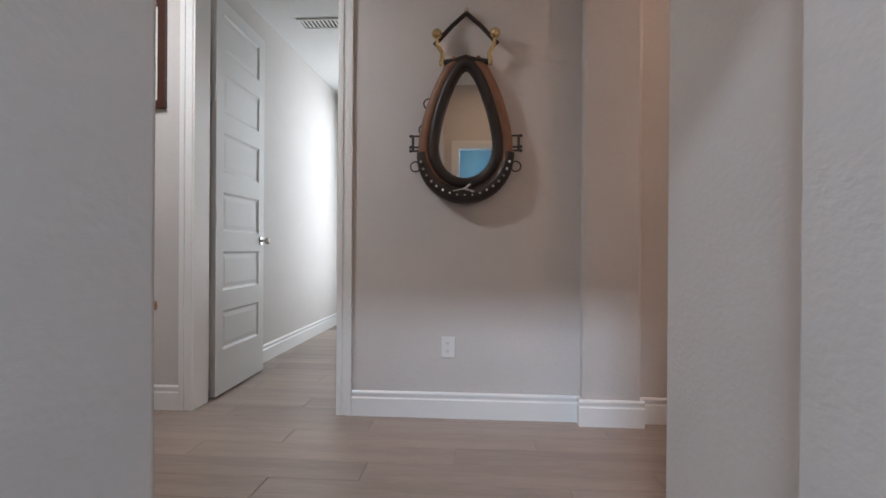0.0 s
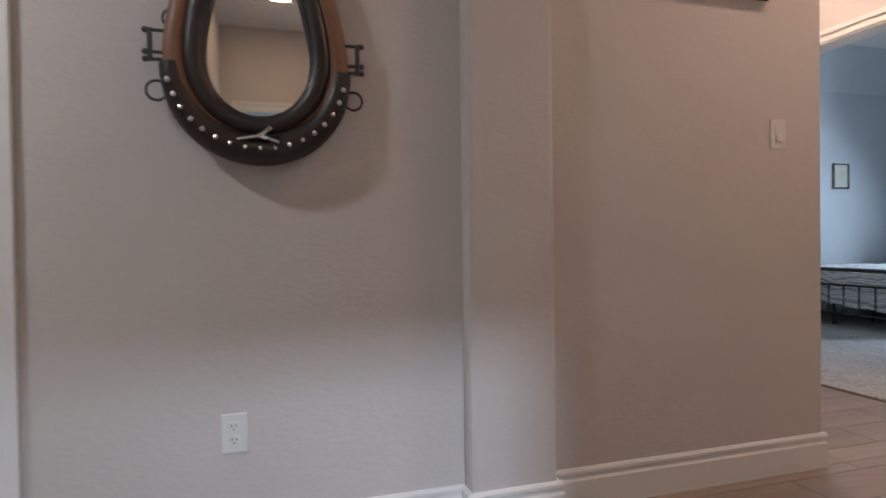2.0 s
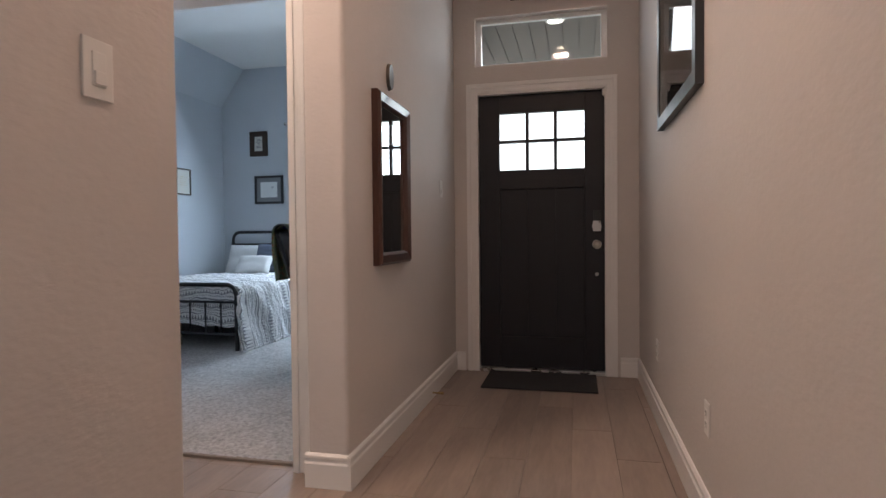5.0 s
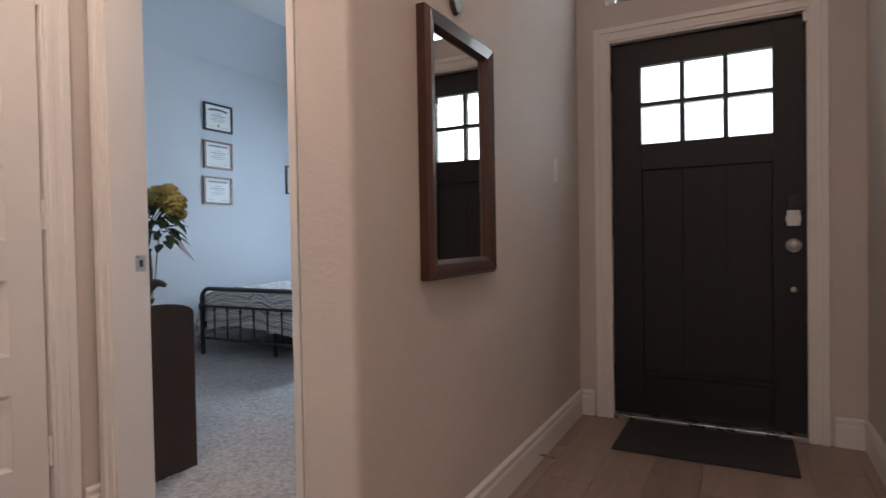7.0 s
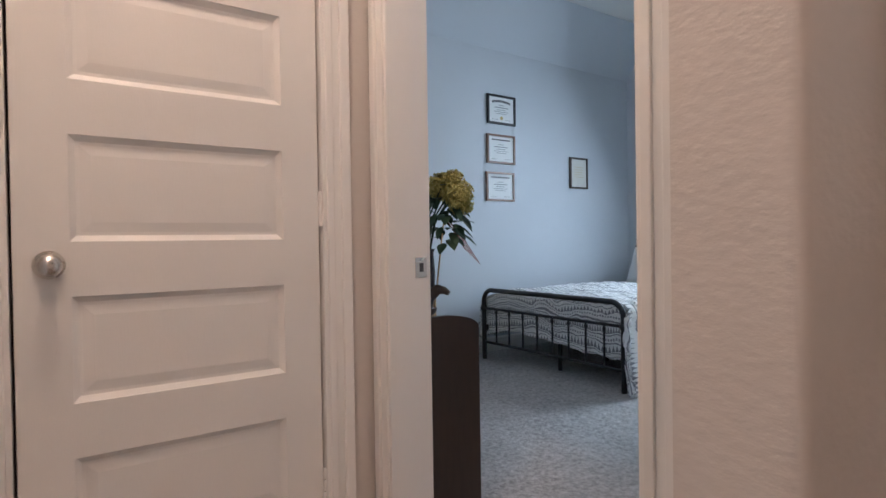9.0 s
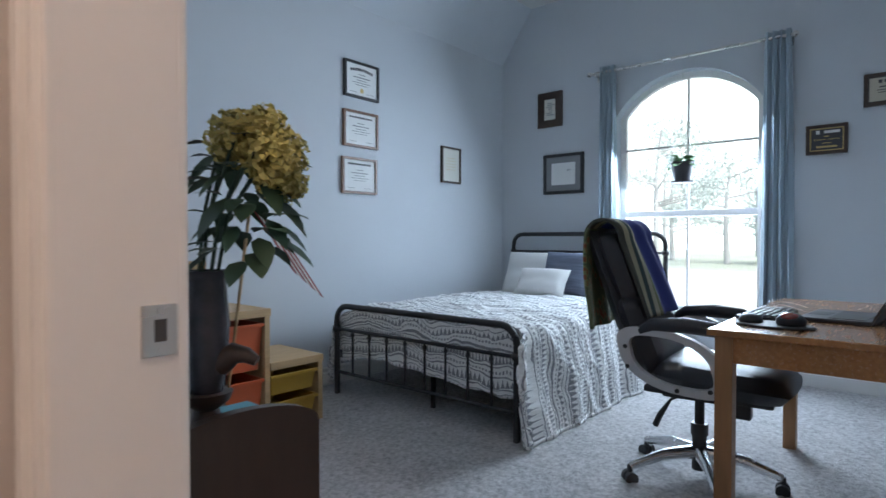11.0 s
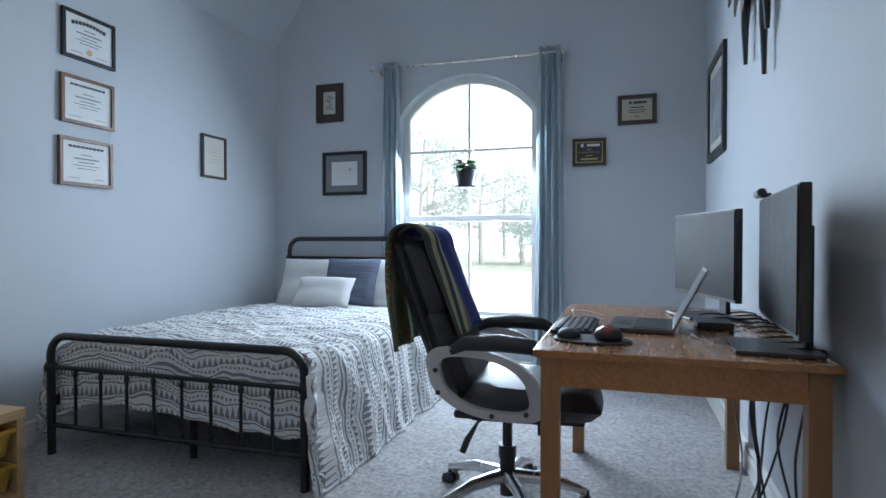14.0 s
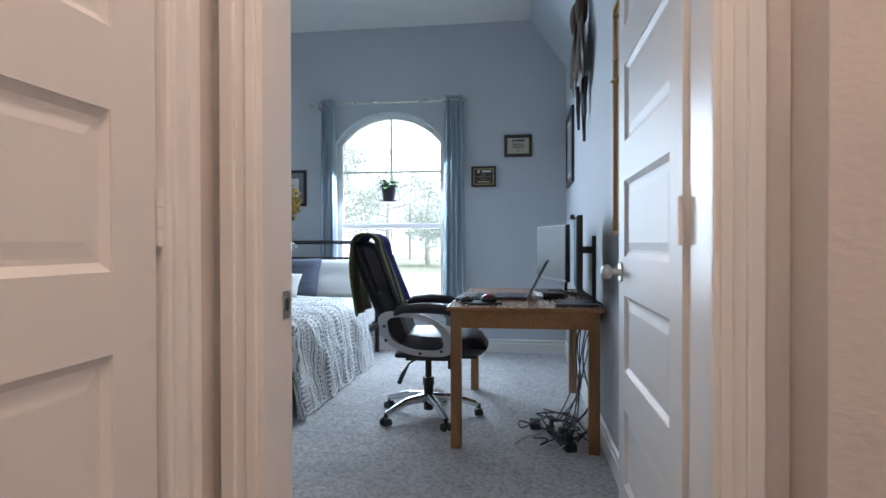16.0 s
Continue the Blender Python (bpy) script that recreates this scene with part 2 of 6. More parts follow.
def make(name, bm, mat, smooth=False, bevel=0.0, segments=2):
    if bevel:
        bmesh.ops.bevel(bm, geom=bm.edges[:], offset=bevel, segments=segments, affect="EDGES", profile=0.6, clamp_overlap=True)
    bmesh.ops.recalc_face_normals(bm, faces=bm.faces)
    me = bpy.data.meshes.new(name)
    bm.to_mesh(me)
    bm.free()
    if smooth:
        for p in me.polygons:
            p.use_smooth = True
        try:
            me.set_sharp_from_angle(angle=radians(40))
        except Exception:
            pass
    me.materials.append(mat)
    return new(name, me)


def part(name, bm, mat, parent, label="", smooth=False, bevel=0.0, segments=2):
    ob = make(name, bm, mat, smooth, bevel, segments)
    ob.parent = parent
    if label:
        tagged(ob, label)
    return ob


def thing(name, m, label, category, group=""):
    ob = new(name)
    ob.empty_display_size = 0.1
    ob.matrix_world = m
    return tagged(ob, label, category, group)


def bx(*a):
    bm = bmesh.new()
    for b in ([a] if isinstance(a[0], (int, float)) else a):
        box(bm, *b)
    return bm


def solid(name, boxes, mat, label, category, bevel=0.0):
    ob = make(name, bx(*boxes) if isinstance(boxes[0], tuple) else bx(*boxes), mat, bevel=bevel)
    return tagged(ob, label, category, kind="structure")


# ---- large structure ----
YC = 3.47          # wall that carries the horse collar
YR = 2.14          # opposite foyer wall
XF = 5.62          # front door wall
XB, XI = 3.65, 3.77  # bedroom door wall, both faces
RW, LW, FW = 3.68, 7.15, 8.13   # bedroom side walls and window wall
D1L, D1R = -1.14, -0.32         # cased opening to the corridor
BDL, BDR = 3.775, 4.613          # bedroom doorway

tagged(make("floor", bx(-4.5, 5.9, -3.2, 8.6, -0.12, -0.006), GROUT), "grout bed under wood-look plank tiles in the hall", "floor", kind="structure")

solid("wall_collar", [(-3.5, D1L - 0.02, YC, YC + 0.16, 0, 2.75), (D1R + 0.02, 2.555, YC, YC + 0.16, 0, 3.35), (D1L - 0.02, D1R + 0.02, YC, YC + 0.16, 2.51, 2.75)], HALL, "greige textured wall with a cased doorway to a corridor", "wall", bevel=0.006)
solid("pilaster_wall", [(1.01, 1.315, YC - 0.075, YC + 0.003, 0, 3.35)], HALL, "greige drywall pilaster projecting from the hall wall", "wall", bevel=0.02)
solid("wall_vestibule_left", [(2.43, 2.552, YC + 0.162, 4.72, 0, 3.35)], HALL, "greige wall beside the closet door", "wall")
solid("wall_closet", [(2.4, 2.74, 4.72, 4.84, 0, 3.35), (3.50, XB - 0.003, 4.72, 4.84, 0, 3.35), (2.74, 3.50, 4.72, 4.84, 2.125, 3.35)], HALL, "greige wall with the closet doorway", "wall")
# Added backing, out of view: keeps light from leaking round the closet door.
solid("wall_closet_back", [(2.4, XB - 0.003, 4.842, 4.90, 0, 3.35)], HALL, "unseen backing added behind the closet door to stop stray light", "wall")
solid("wall_bedroom_door", [(XB, XI - 0.01, 3.642, BDL - 0.02, 0, 3.35), (XB, XI - 0.01, BDL - 0.02, BDR + 0.02, 2.125, 3.35), (XB, XI - 0.01, BDR + 0.02, 4.84, 0, 3.35)], HALL, "greige wall around the bedroom doorway", "wall")
bm = bmesh.new()
rc = 0.02
arc = [(3.53 + rc - rc * math.sin(q), YC + rc - rc * math.cos(q)) for q in [math.pi / 2 * k / 5 for k in range(6)]]
plan = [(XF + 0.12, YC)] + arc + [(3.53, 3.64), (XI - 0.011, 3.64), (XI - 0.011, 3.58), (XF + 0.12, 3.58)]
lo_v, hi_v = [[bm.verts.new((x, y, z)) for x, y in plan] for z in (0, 3.35)]
bm.faces.new(lo_v), bm.faces.new(hi_v[::-1])
for k in range(len(plan)):
    bm.faces.new((lo_v[k], lo_v[(k + 1) % len(plan)], hi_v[(k + 1) % len(plan)], hi_v[k]))
tagged(make("wall_foyer_mirror", bm, HALL, smooth=True), "greige foyer wall with the framed mirror and rounded end", "wall", kind="structure")
FDL, FDR, FDT = 3.305, 2.355, 2.075
solid("wall_front_door", [(XF, XF + 0.14, FDL, YC - 0.002, 0, 3.35), (XF, XF + 0.14, YR + 0.002, FDR, 0, 3.35), (XF, XF + 0.14, FDR, FDL, FDT, 2.27), (XF, XF + 0.14, FDR, FDL, 2.63, 3.35)], HALL, "greige wall with the front door and a transom window", "wall")
solid("wall_foyer_opposite", [(1.1705, XF + 0.14, YR - 0.12, YR, 0, 3.35)], HALL, "greige textured foyer wall with a framed picture", "wall")
solid("wall_passage_right", [(1.05, 1.17, 1.35, YR, 0, 3.35), (1.015, 1.17, 0.16, 1.348, 0, 3.35)], HALL, "greige textured wall of the passage", "wall", bevel=0.015)
solid("wall_passage_left", [(-0.09, 0.03, 0.16, 1.15, 0, 3.35)], HALL, "greige textured wall end of the passage", "wall", bevel=0.015)
solid("wall_passage_back", [(-0.09, 0.18, 0.04, 0.158, 0, 3.35), (0.965, 1.17, 0.04, 0.158, 0, 3.35), (0.18, 0.965, 0.04, 0.158, 2.06, 3.35)], HALL, "greige wall with a doorway to a blue study", "wall")
solid("wall_study", [(-0.8, -0.68, -2.6, 0.036, 0, 2.75), (1.9, 2.02, -2.6, 0.036, 0, 2.75), (-0.8, 2.02, -2.72, -2.602, 0, 2.75), (-0.679, -0.092, -0.02, 0.036, 0, 2.75), (1.122, 1.899, -0.02, 0.036, 0, 2.75)], STUDYPAINT, "teal-blue painted study wall", "wall")
solid("wall_lounge", [(-3.62, -3.5, 0.4, 3.6, 0, 3.35), (-3.5, -0.092, 0.4, 0.52, 0, 3.35)], HALL, "greige wall of the side room", "wall")
solid("wall_corridor_left", [(-1.40, -1.28, YC + 0.162, 8.4, 0, 2.75)], HALL, "light corridor wall behind the open door", "wall")
solid("wall_corridor_right", [(0.0, 0.12, YC + 0.162, 8.4, 0, 2.75), (-1.279, -0.001, 8.3, 8.4, 0, 2.75)], HALL, "light corridor wall", "wall")

# bedroom shell
solid("wall_bedroom_right", [(XI + 0.0, FW, RW - 0.098, RW, 0, 2.80)], BLUE, "pale blue-grey bedroom wall behind the desk", "wall")
solid("wall_bedroom_left", [(XI - 0.1, FW + 0.18, LW, LW + 0.12, 0, 2.80)], BLUE, "pale blue-grey bedroom wall with certificates", "wall")
solid("wall_bedroom_inner", [(XI - 0.009, XI + 0.001, BDR + 0.02, LW - 0.001, 0, 3.24), (XI - 0.009, XI + 0.001, RW + 0.001, BDL - 0.02, 0, 3.24), (XI - 0.009, XI + 0.001, BDL - 0.02, BDR + 0.02, 2.125, 3.24)], BLUE, "pale blue-grey bedroom wall around the doorway", "wall")
WY0, WY1, WZ0, WSP, WTOP = 4.86, 5.975, 0.45, 2.08, 2.385


def arch_curve(n, y0=WY0, y1=WY1, spring=WSP, top=WTOP):
    """Points of a segmental arch from the right jamb to the left one."""
    half, rise = (y1 - y0) / 2, top - spring
    r = (half * half + rise * rise) / (2 * rise)
    a = math.asin(half / r)
    c = (y0 + y1) / 2
    return [(c + r * math.sin(-a + 2 * a * i / n), top - r + r * math.cos(-a + 2 * a * i / n)) for i in range(n + 1)]


bm = bmesh.new()
box(bm, FW, FW + 0.18, RW - 0.1, WY0, 0, 3.24)
box(bm, FW, FW + 0.18, WY1, LW - 0.001, 0, 3.24)
box(bm, FW, FW + 0.18, WY0, WY1, 0, WZ0)
turn = Matrix(((0, 1, 0, FW), (1, 0, 0, 0), (0, 0, 1, 0), (0, 0, 0, 1)))
curve = arch_curve(24)
for (ya, za), (yb, zb) in zip(curve, curve[1:]):
    prism(bm, [(ya, za), (yb, zb), (yb, 3.24), (ya, 3.24)], 0.18, turn)
tagged(make("wall_bedroom_window", bm, BLUE), "pale blue-grey bedroom wall with an arched window", "wall", kind="structure")
tray = Matrix(((0, 1, 0, XI - 0.1), (1, 0, 0, 0), (0, 0, 1, 0), (0, 0, 0, 1)))
run = FW + 0.18 - XI + 0.1
bm = bmesh.new()
prism(bm, [(4.02, 3.22), (6.82, 3.22), (6.82, 3.30), (4.02, 3.30)], run, tray)
tagged(make("ceiling_bedroom", bm, CEIL), "white flat middle of the tray ceiling", "ceiling", kind="structure")
bm = bmesh.new()
prism(bm, [(RW - 0.1, 2.82), (RW, 2.75), (4.019, 3.22), (4.019, 3.30)], run, tray)
tagged(make("ceiling_slope", bm, BLUE), "sloping side of the tray ceiling, wall colour", "ceiling", kind="structure")
bm = bmesh.new()
prism(bm, [(LW + 0.1, 2.82), (LW, 2.75), (6.821, 3.22), (6.821, 3.30)], run, tray)
tagged(make("ceiling_slope", bm, BLUE), "sloping side of the tray ceiling, wall colour", "ceiling", kind="structure")
solid("ceiling_hall", [(-3.6, 5.8, -0.0, 4.9, 3.35, 3.45)], CEIL, "white textured ceiling of hall and foyer", "ceiling")
solid("ceiling_passage", [(-3.5, 1.05, 0.16, YC - 0.001, 2.75, 2.85)], CEIL, "white textured ceiling of the passage", "ceiling")
solid("ceiling_corridor", [(-1.5, 0.2, YC + 0.161, 8.5, 2.752, 2.85)], CEIL, "white corridor ceiling", "ceiling")
solid("ceiling_study", [(-0.8, 2.0, -2.7, 0.03, 2.752, 2.85)], CEIL, "white study ceiling", "ceiling")


# baseboards with a stepped profile
def baseboard(x0, y0, x1, y1, nx, ny):
    """Runs from one point to another along a wall whose face looks to (nx, ny)."""
    a, b = Vector((x0, y0, 0)), Vector((x1, y1, 0))
    d, n = (b - a).normalized(), Vector((nx, ny, 0))
    prof = [(0, 0.0), (0.016, 0.0), (0.016, 0.098), (0.011, 0.106), (0.011, 0.116), (0.014, 0.120), (0.014, 0.131), (0.006, 0.140), (0, 0.140)]
    bm = bmesh.new()
    A = [bm.verts.new(a + n * o + Vector((0, 0, z))) for o, z in prof]
    B = [bm.verts.new(b + n * o + Vector((0, 0, z))) for o, z in prof]
    k = len(prof)
    bm.faces.new(A)
    bm.faces.new(B[::-1])
    for i in range(k):
        bm.faces.new((A[i], A[(i + 1) % k], B[(i + 1) % k], B[i]))
    tagged(make("baseboard", bm, TRIM), "white painted baseboard with stepped top moulding", "baseboard", kind="structure")


W = 0.085  # casing width
for r in ((D1R + W + 0.002, YC, 1.01, YC, 0, -1), (1.01 - 0.016, YC - 0.075, 1.315 + 0.016, YC - 0.075, 0, -1), (1.01, YC - 0.016, 1.01, YC - 0.075, -1, 0), (1.315, YC - 0.016, 1.315, YC - 0.075, 1, 0),
          (1.315, YC, 2.571, YC, 0, -1), (2.555, YC, 2.555, 4.72, 1, 0), (-3.5, YC, D1L - W - 0.002, YC, 0, -1), (3.514, YC, XF, YC, 0, -1),
          (3.53, YC, 3.53, 3.656, -1, 0), (3.53, 3.64, XB, 3.64, 0, 1), (XF, YC - 0.016, XF, FDL + W, -1, 0), (XF, YR + 0.016, XF, FDR - W, -1, 0),
          (1.034, YR, XF, YR, 0, 1), (1.05, 1.35, 1.05, YR, -1, 0), (3.50 + W, 4.72, XB, 4.72, 0, -1), (2.555, 4.72, 2.74 - W, 4.72, 0, -1),
          (-1.28, 4.45, -1.28, 8.3, 1, 0), (0.0, 3.65, 0.0, 8.3, -1, 0), (XI + 0.001, RW, FW, RW, 0, 1), (FW, RW + 0.016, FW, LW - 0.016, -1, 0), (XI + 0.001, LW, FW, LW, 0, -1),
          (XI + 0.001, BDR + W, XI + 0.001, LW, 1, 0), (0.03, 0.16, 0.03, 1.15, 1, 0), (-0.09, 1.15, 0.046, 1.15, 0, 1)):
    baseboard(*r)


# door casings: jamb lining, stepped boards on the given faces
def casing(name, axis, lo, hi, top, faces, back, label):
    """axis 'y': the doorway lies in a wall of constant y from x = lo to hi; faces: (coordinate, outward sign)."""
    th = thing(name, Matrix(), label, "door frame")
    tagged(th, kind="structure")

    def put(pname, a0, a1, b0, b1, z0, z1):
        bm = bx(a0, a1, b0, b1, z0, z1) if axis == "y" else bx(b0, b1, a0, a1, z0, z1)
        part(pname, bm, TRIM, th, bevel=0.003)
    for f, s in faces:
        for off, w0, w1 in ((0.012, 0.0, W), (0.019, 0.012, 0.034), (0.022, 0.056, W)):
            e0, e1 = sorted((f, f + s * off))
            put("casing_board", lo - w1, lo - w0, e0, e1, 0, top + w1)
            put("casing_board", hi + w0, hi + w1, e0, e1, 0, top + w1)
            put("casing_head", lo - w0 + 0.0005, hi + w0 - 0.0005, e0, e1, top + w0, top + w1)
    b0, b1 = back
    put("jamb", lo - 0.02, lo - 0.0, b0, b1, 0, top)
    put("jamb", hi + 0.0, hi + 0.02, b0, b1, 0, top)
    put("jamb_head", lo - 0.02, hi + 0.02, b0, b1, top, top + 0.019)
    return th


casing("door_frame_1", "y", D1L, D1R, 2.48, [(YC, -1)], (YC - 0.004, YC + 0.165), "white cased frame of the corridor doorway")
casing("door_frame_2", "x", BDL, BDR, 2.10, [(XB, -1), (XI + 0.001, 1)], (XB - 0.004, XI + 0.004), "white cased frame of the bedroom doorway")
casing("door_frame_3", "y", 2.76, 3.48, 2.10, [(4.72, -1)], (4.716, 4.838), "white cased frame of the closet")
casing("door_frame_4", "x", FDR + 0.02, FDL - 0.02, 2.055, [(XF, -1)], (XF - 0.004, XF + 0.138), "white cased frame of the front door")
casing("door_frame_5", "y", 0.2, 0.945, 2.04, [(0.16, 1)], (0.036, 0.164), "white cased frame of the study doorway")


# five-panel interior doors, hinge edge at local x = 0
def panel_door(name, m, width, label, knob_sides=(1, -1), height=2.08, panels=5, parent_label=""):
    th = thing(name, m, label, "door")
    tagged(th, kind="structure")
    t, st = 0.036, 0.105
    base, gap, head = 0.27, 0.126, 0.081
    ph = (height - base - head - (panels - 1) * gap) / panels
    bm = bmesh.new()
    box(bm, 0, st, 0, t, 0, height)
    box(bm, width - st, width, 0, t, 0, height)
    box(bm, st, width - st, 0, t, 0, base)
    for i in range(panels):
        z = base + i * (ph + gap) + ph
        box(bm, st, width - st, 0, t, z, z + (gap if i < panels - 1 else head))
    part("door_slab", bm, DOORW, th)
    for i in range(panels):
        z = base + i * (ph + gap)
        bm = bmesh.new()
        for y_out, y_in in ((0.003, 0.011), (t - 0.003, t - 0.011)):
            # a sunk border that rises again to a raised field
            x0, x1, z0, z1 = st, width - st, z, z + ph
            loops = []
            for d, y in ((0.0, y_out), (0.014, y_in), (0.022, y_in), (0.045, y_out * 0.4 + y_in * 0.6 if y_out < t / 2 else y_out * 0.4 + y_in * 0.6)):
                loops.append([bm.verts.new(p) for p in ((x0 + d, y, z0 + d), (x1 - d, y, z0 + d), (x1 - d, y, z1 - d), (x0 + d, y, z1 - d))])
            for A, B in zip(loops, loops[1:]):
                for j in range(4):
                    bm.faces.new((A[j], A[(j + 1) % 4], B[(j + 1) % 4], B[j]))
            bm.faces.new(loops[-1])
        part("door_panel", bm, DOORW, th)
    for s in knob_sides:
        y = t if s > 0 else 0
        bm = bmesh.new()
        c = Vector((width - 0.065, y, 0.96))
        rod(bm, c, c + Vector((0, s * 0.008, 0)), 0.032, n=20)
        rod(bm, c + Vector((0, s * 0.008, 0)), c + Vector((0, s * 0.035, 0)), 0.012, n=16)
        ball(bm, c + Vector((0, s * 0.05, 0)), 0.025, (1, 0.75, 1), 20)
        part("door_knob", bm, NICKEL, th, "round brushed nickel knob", smooth=True)
    for z in (0.25, 1.05, 1.8):
        bm = bx(-0.003, 0.0, 0.004, t - 0.004, z, z + 0.1)
        for k in range(3):
            rod(bm, (-0.005, t + 0.004, z + 0.034 * k), (-0.005, t + 0.004, z + 0.034 * k + 0.032), 0.0065)
        rod(bm, (-0.008, -0.004, z), (-0.008, -0.004, z + 0.1), 0.007, n=10)
        part("hinge", bm, TRIM, th, "white painted hinge")
    return th


panel_door("door_1", pose(-1.132, 3.70, 0.012, 0, 0, 91.5), 0.80, "white six-panel interior door standing open into the corridor", height=2.45, panels=6)
panel_door("door_2", pose(XI + 0.025, 3.748, 0.012, 0, 0, -0.4), 0.79, "white five-panel bedroom door open against the wall")
panel_door("door_3", pose(3.473, 4.726, 0.012, 0, 0, 180) @ pose(0, -0.036, 0), 0.706, "white five-panel closet door, closed", knob_sides=(1,))
sp_ = thing("strike_plate", Matrix(), "nickel strike plate on the bedroom door jamb", "strike plate")
part("plate", bx(XI - 0.042, XI - 0.002, BDR - 0.0025, BDR + 0.0005, 0.905, 0.965), NICKEL, sp_, bevel=0.001)
part("latch_hole", bx(XI - 0.028, XI - 0.014, BDR - 0.0032, BDR - 0.0024, 0.922, 0.948), INK, sp_)
for z in (0.912, 0.958):
    bm = bmesh.new()
    rod(bm, (XI - 0.021, BDR - 0.0024, z), (XI - 0.021, BDR - 0.0036, z), 0.0035, n=10)
    part("screw", bm, NICKEL, sp_)
tagged(sp_, "nickel strike plate on the bedroom door jamb", "strike plate", kind="structure")

# ---- front door ----
fd = tagged(thing("door_4", Matrix(), "dark stained craftsman front door with six small lights, closed", "front door"), kind="structure")
x0, x1 = XF + 0.035, XF + 0.08
ly0, ly1, lz0, lz1 = 2.515, 3.13, 1.50, 1.92
y0d, y1d = FDR + 0.0205, FDL - 0.0205
part("door_slab", bx((x0, x1, y0d, ly0, 0.0265, 2.0545), (x0, x1, ly1, y1d, 0.0265, 2.0545), (x0, x1, ly0, ly1, 0.0265, 0.25), (x0, x1, ly0, ly1, 1.36, lz0), (x0, x1, ly0, ly1, lz1, 2.0545)), BLACKDOOR, fd, bevel=0.003)
for i in range(3):
    a = ly0 + (ly1 - ly0) * i / 3
    part("door_plank", bx(x0 + 0.014, x1 - 0.012, a + 0.002, ly0 + (ly1 - ly0) * (i + 1) / 3 - 0.002, 0.25, 1.36), BLACKDOOR, fd, bevel=0.002)
part("door_core", bx(x0 + 0.02, x1 - 0.018, ly0 - 0.004, ly1 + 0.004, 0.246, 1.364), BLACKDOOR, fd)
part("ledge", bx(x0 - 0.012, x0 + 0.001, ly0 - 0.02, ly1 + 0.02, 0.246, 0.262), BLACKDOOR, fd, bevel=0.003)
for i in (1, 2):
    a = ly0 + (ly1 - ly0) * i / 3
    part("muntin", bx(x0 + 0.004, x1 - 0.004, a - 0.012, a + 0.012, lz0, lz1), BLACKDOOR, fd)
part("muntin", bx(x0 + 0.003, x1 - 0.003, ly0, ly1, 1.70, 1.722), BLACKDOOR, fd)
for i in range(3):
    for z0, z1 in ((lz0, 1.70), (1.722, lz1)):
        g = part("pane", bx(XF + 0.055, XF + 0.059, ly0 + (ly1 - ly0) * i / 3 + 0.005, ly0 + (ly1 - ly0) * (i + 1) / 3 - 0.005, z0, z1), GLASS, fd)
        g.visible_shadow = False
for z, r, nm in ((0.945, 0.03, "door_knob"), (1.075, 0.03, "deadbolt"), (0.73, 0.012, "door_viewer_bolt")):
    bm = bmesh.new()
    rod(bm, (x0, 2.43, z), (x0 - 0.01, 2.43, z), r * 1.1, n=20)
    if nm == "deadbolt":
        box(bm, x0 - 0.025, x0 - 0.01, 2.403, 2.457, z - 0.035, z + 0.04)
    else:
        rod(bm, (x0 - 0.01, 2.43, z), (x0 - 0.03, 2.43, z), r * 0.4, n=12)
        ball(bm, (x0 - 0.042, 2.43, z), r * 0.9, (0.75, 1, 1), 18)
    part(nm, bm, NICKEL, fd, "satin nickel door hardware", smooth=True)
part("keypad", bx(x0 - 0.024, x0 - 0.001, 2.405, 2.455, 1.118, 1.19), BLACKPL, fd, "black keypad above the deadbolt", bevel=0.004)
for z in (0.25, 1.05, 1.85):
    bm = bmesh.new()
    rod(bm, (x0 - 0.006, y1d + 0.004, z - 0.05), (x0 - 0.006, y1d + 0.004, z + 0.05), 0.008)
    part("hinge", bm, BLACKMETAL, fd)
part("door_sensor", bx(XF - 0.03, XF - 0.001, 2.372, 2.392, 2.00, 2.045), WHITEPL, fd, "white alarm contact", bevel=0.003)
tagged(make("threshold", bx(XF - 0.02, XF + 0.12, FDR + 0.021, FDL - 0.021, 0.001, 0.026), NICKEL, bevel=0.004), "aluminium threshold under the front door", "threshold", kind="structure")

tw = tagged(thing("window_1", Matrix(), "transom window with a white frame over the front door", "window"), kind="structure")
part("window_frame", bx((XF + 0.06, XF + 0.1, FDR, FDR + 0.04, 2.27, 2.63), (XF + 0.06, XF + 0.1, FDL - 0.04, FDL, 2.27, 2.63), (XF + 0.06, XF + 0.1, FDR + 0.04, FDL - 0.04, 2.27, 2.295), (XF + 0.06, XF + 0.1, FDR + 0.04, FDL - 0.04, 2.60, 2.63)), TRIM, tw, bevel=0.003)
g = part("pane", bx(XF + 0.078, XF + 0.082, FDR + 0.04, FDL - 0.04, 2.295, 2.60), GLASS, tw)
g.visible_shadow = False
rm = tagged(make("door_mat", bx(5.13, 5.595, 2.44, 3.20, 0.001, 0.013), RUBBER, bevel=0.004), "thin dark ribbed doormat inside the front door", "doormat")

# porch seen through the lights and the transom
solid("porch_floor", [(XF + 0.15, 8.0, 0.0, 3.575, -0.12, -0.01)], GROUT, "concrete porch floor", "porch")
pw = tagged(make("porch_side_wall", bx(XF + 0.8, 7.6, 1.2, 1.32, 0, 2.2), GROUT), "brick porch wall", "wall", kind="structure")
me_b = make("brick", bx(-0.1, 0.1, -0.02, 0.02, -0.03, 0.03), BRICK, bevel=0.004)
me_b.parent = pw
me_b.matrix_world = pose(6.55, 1.33, 0.04)
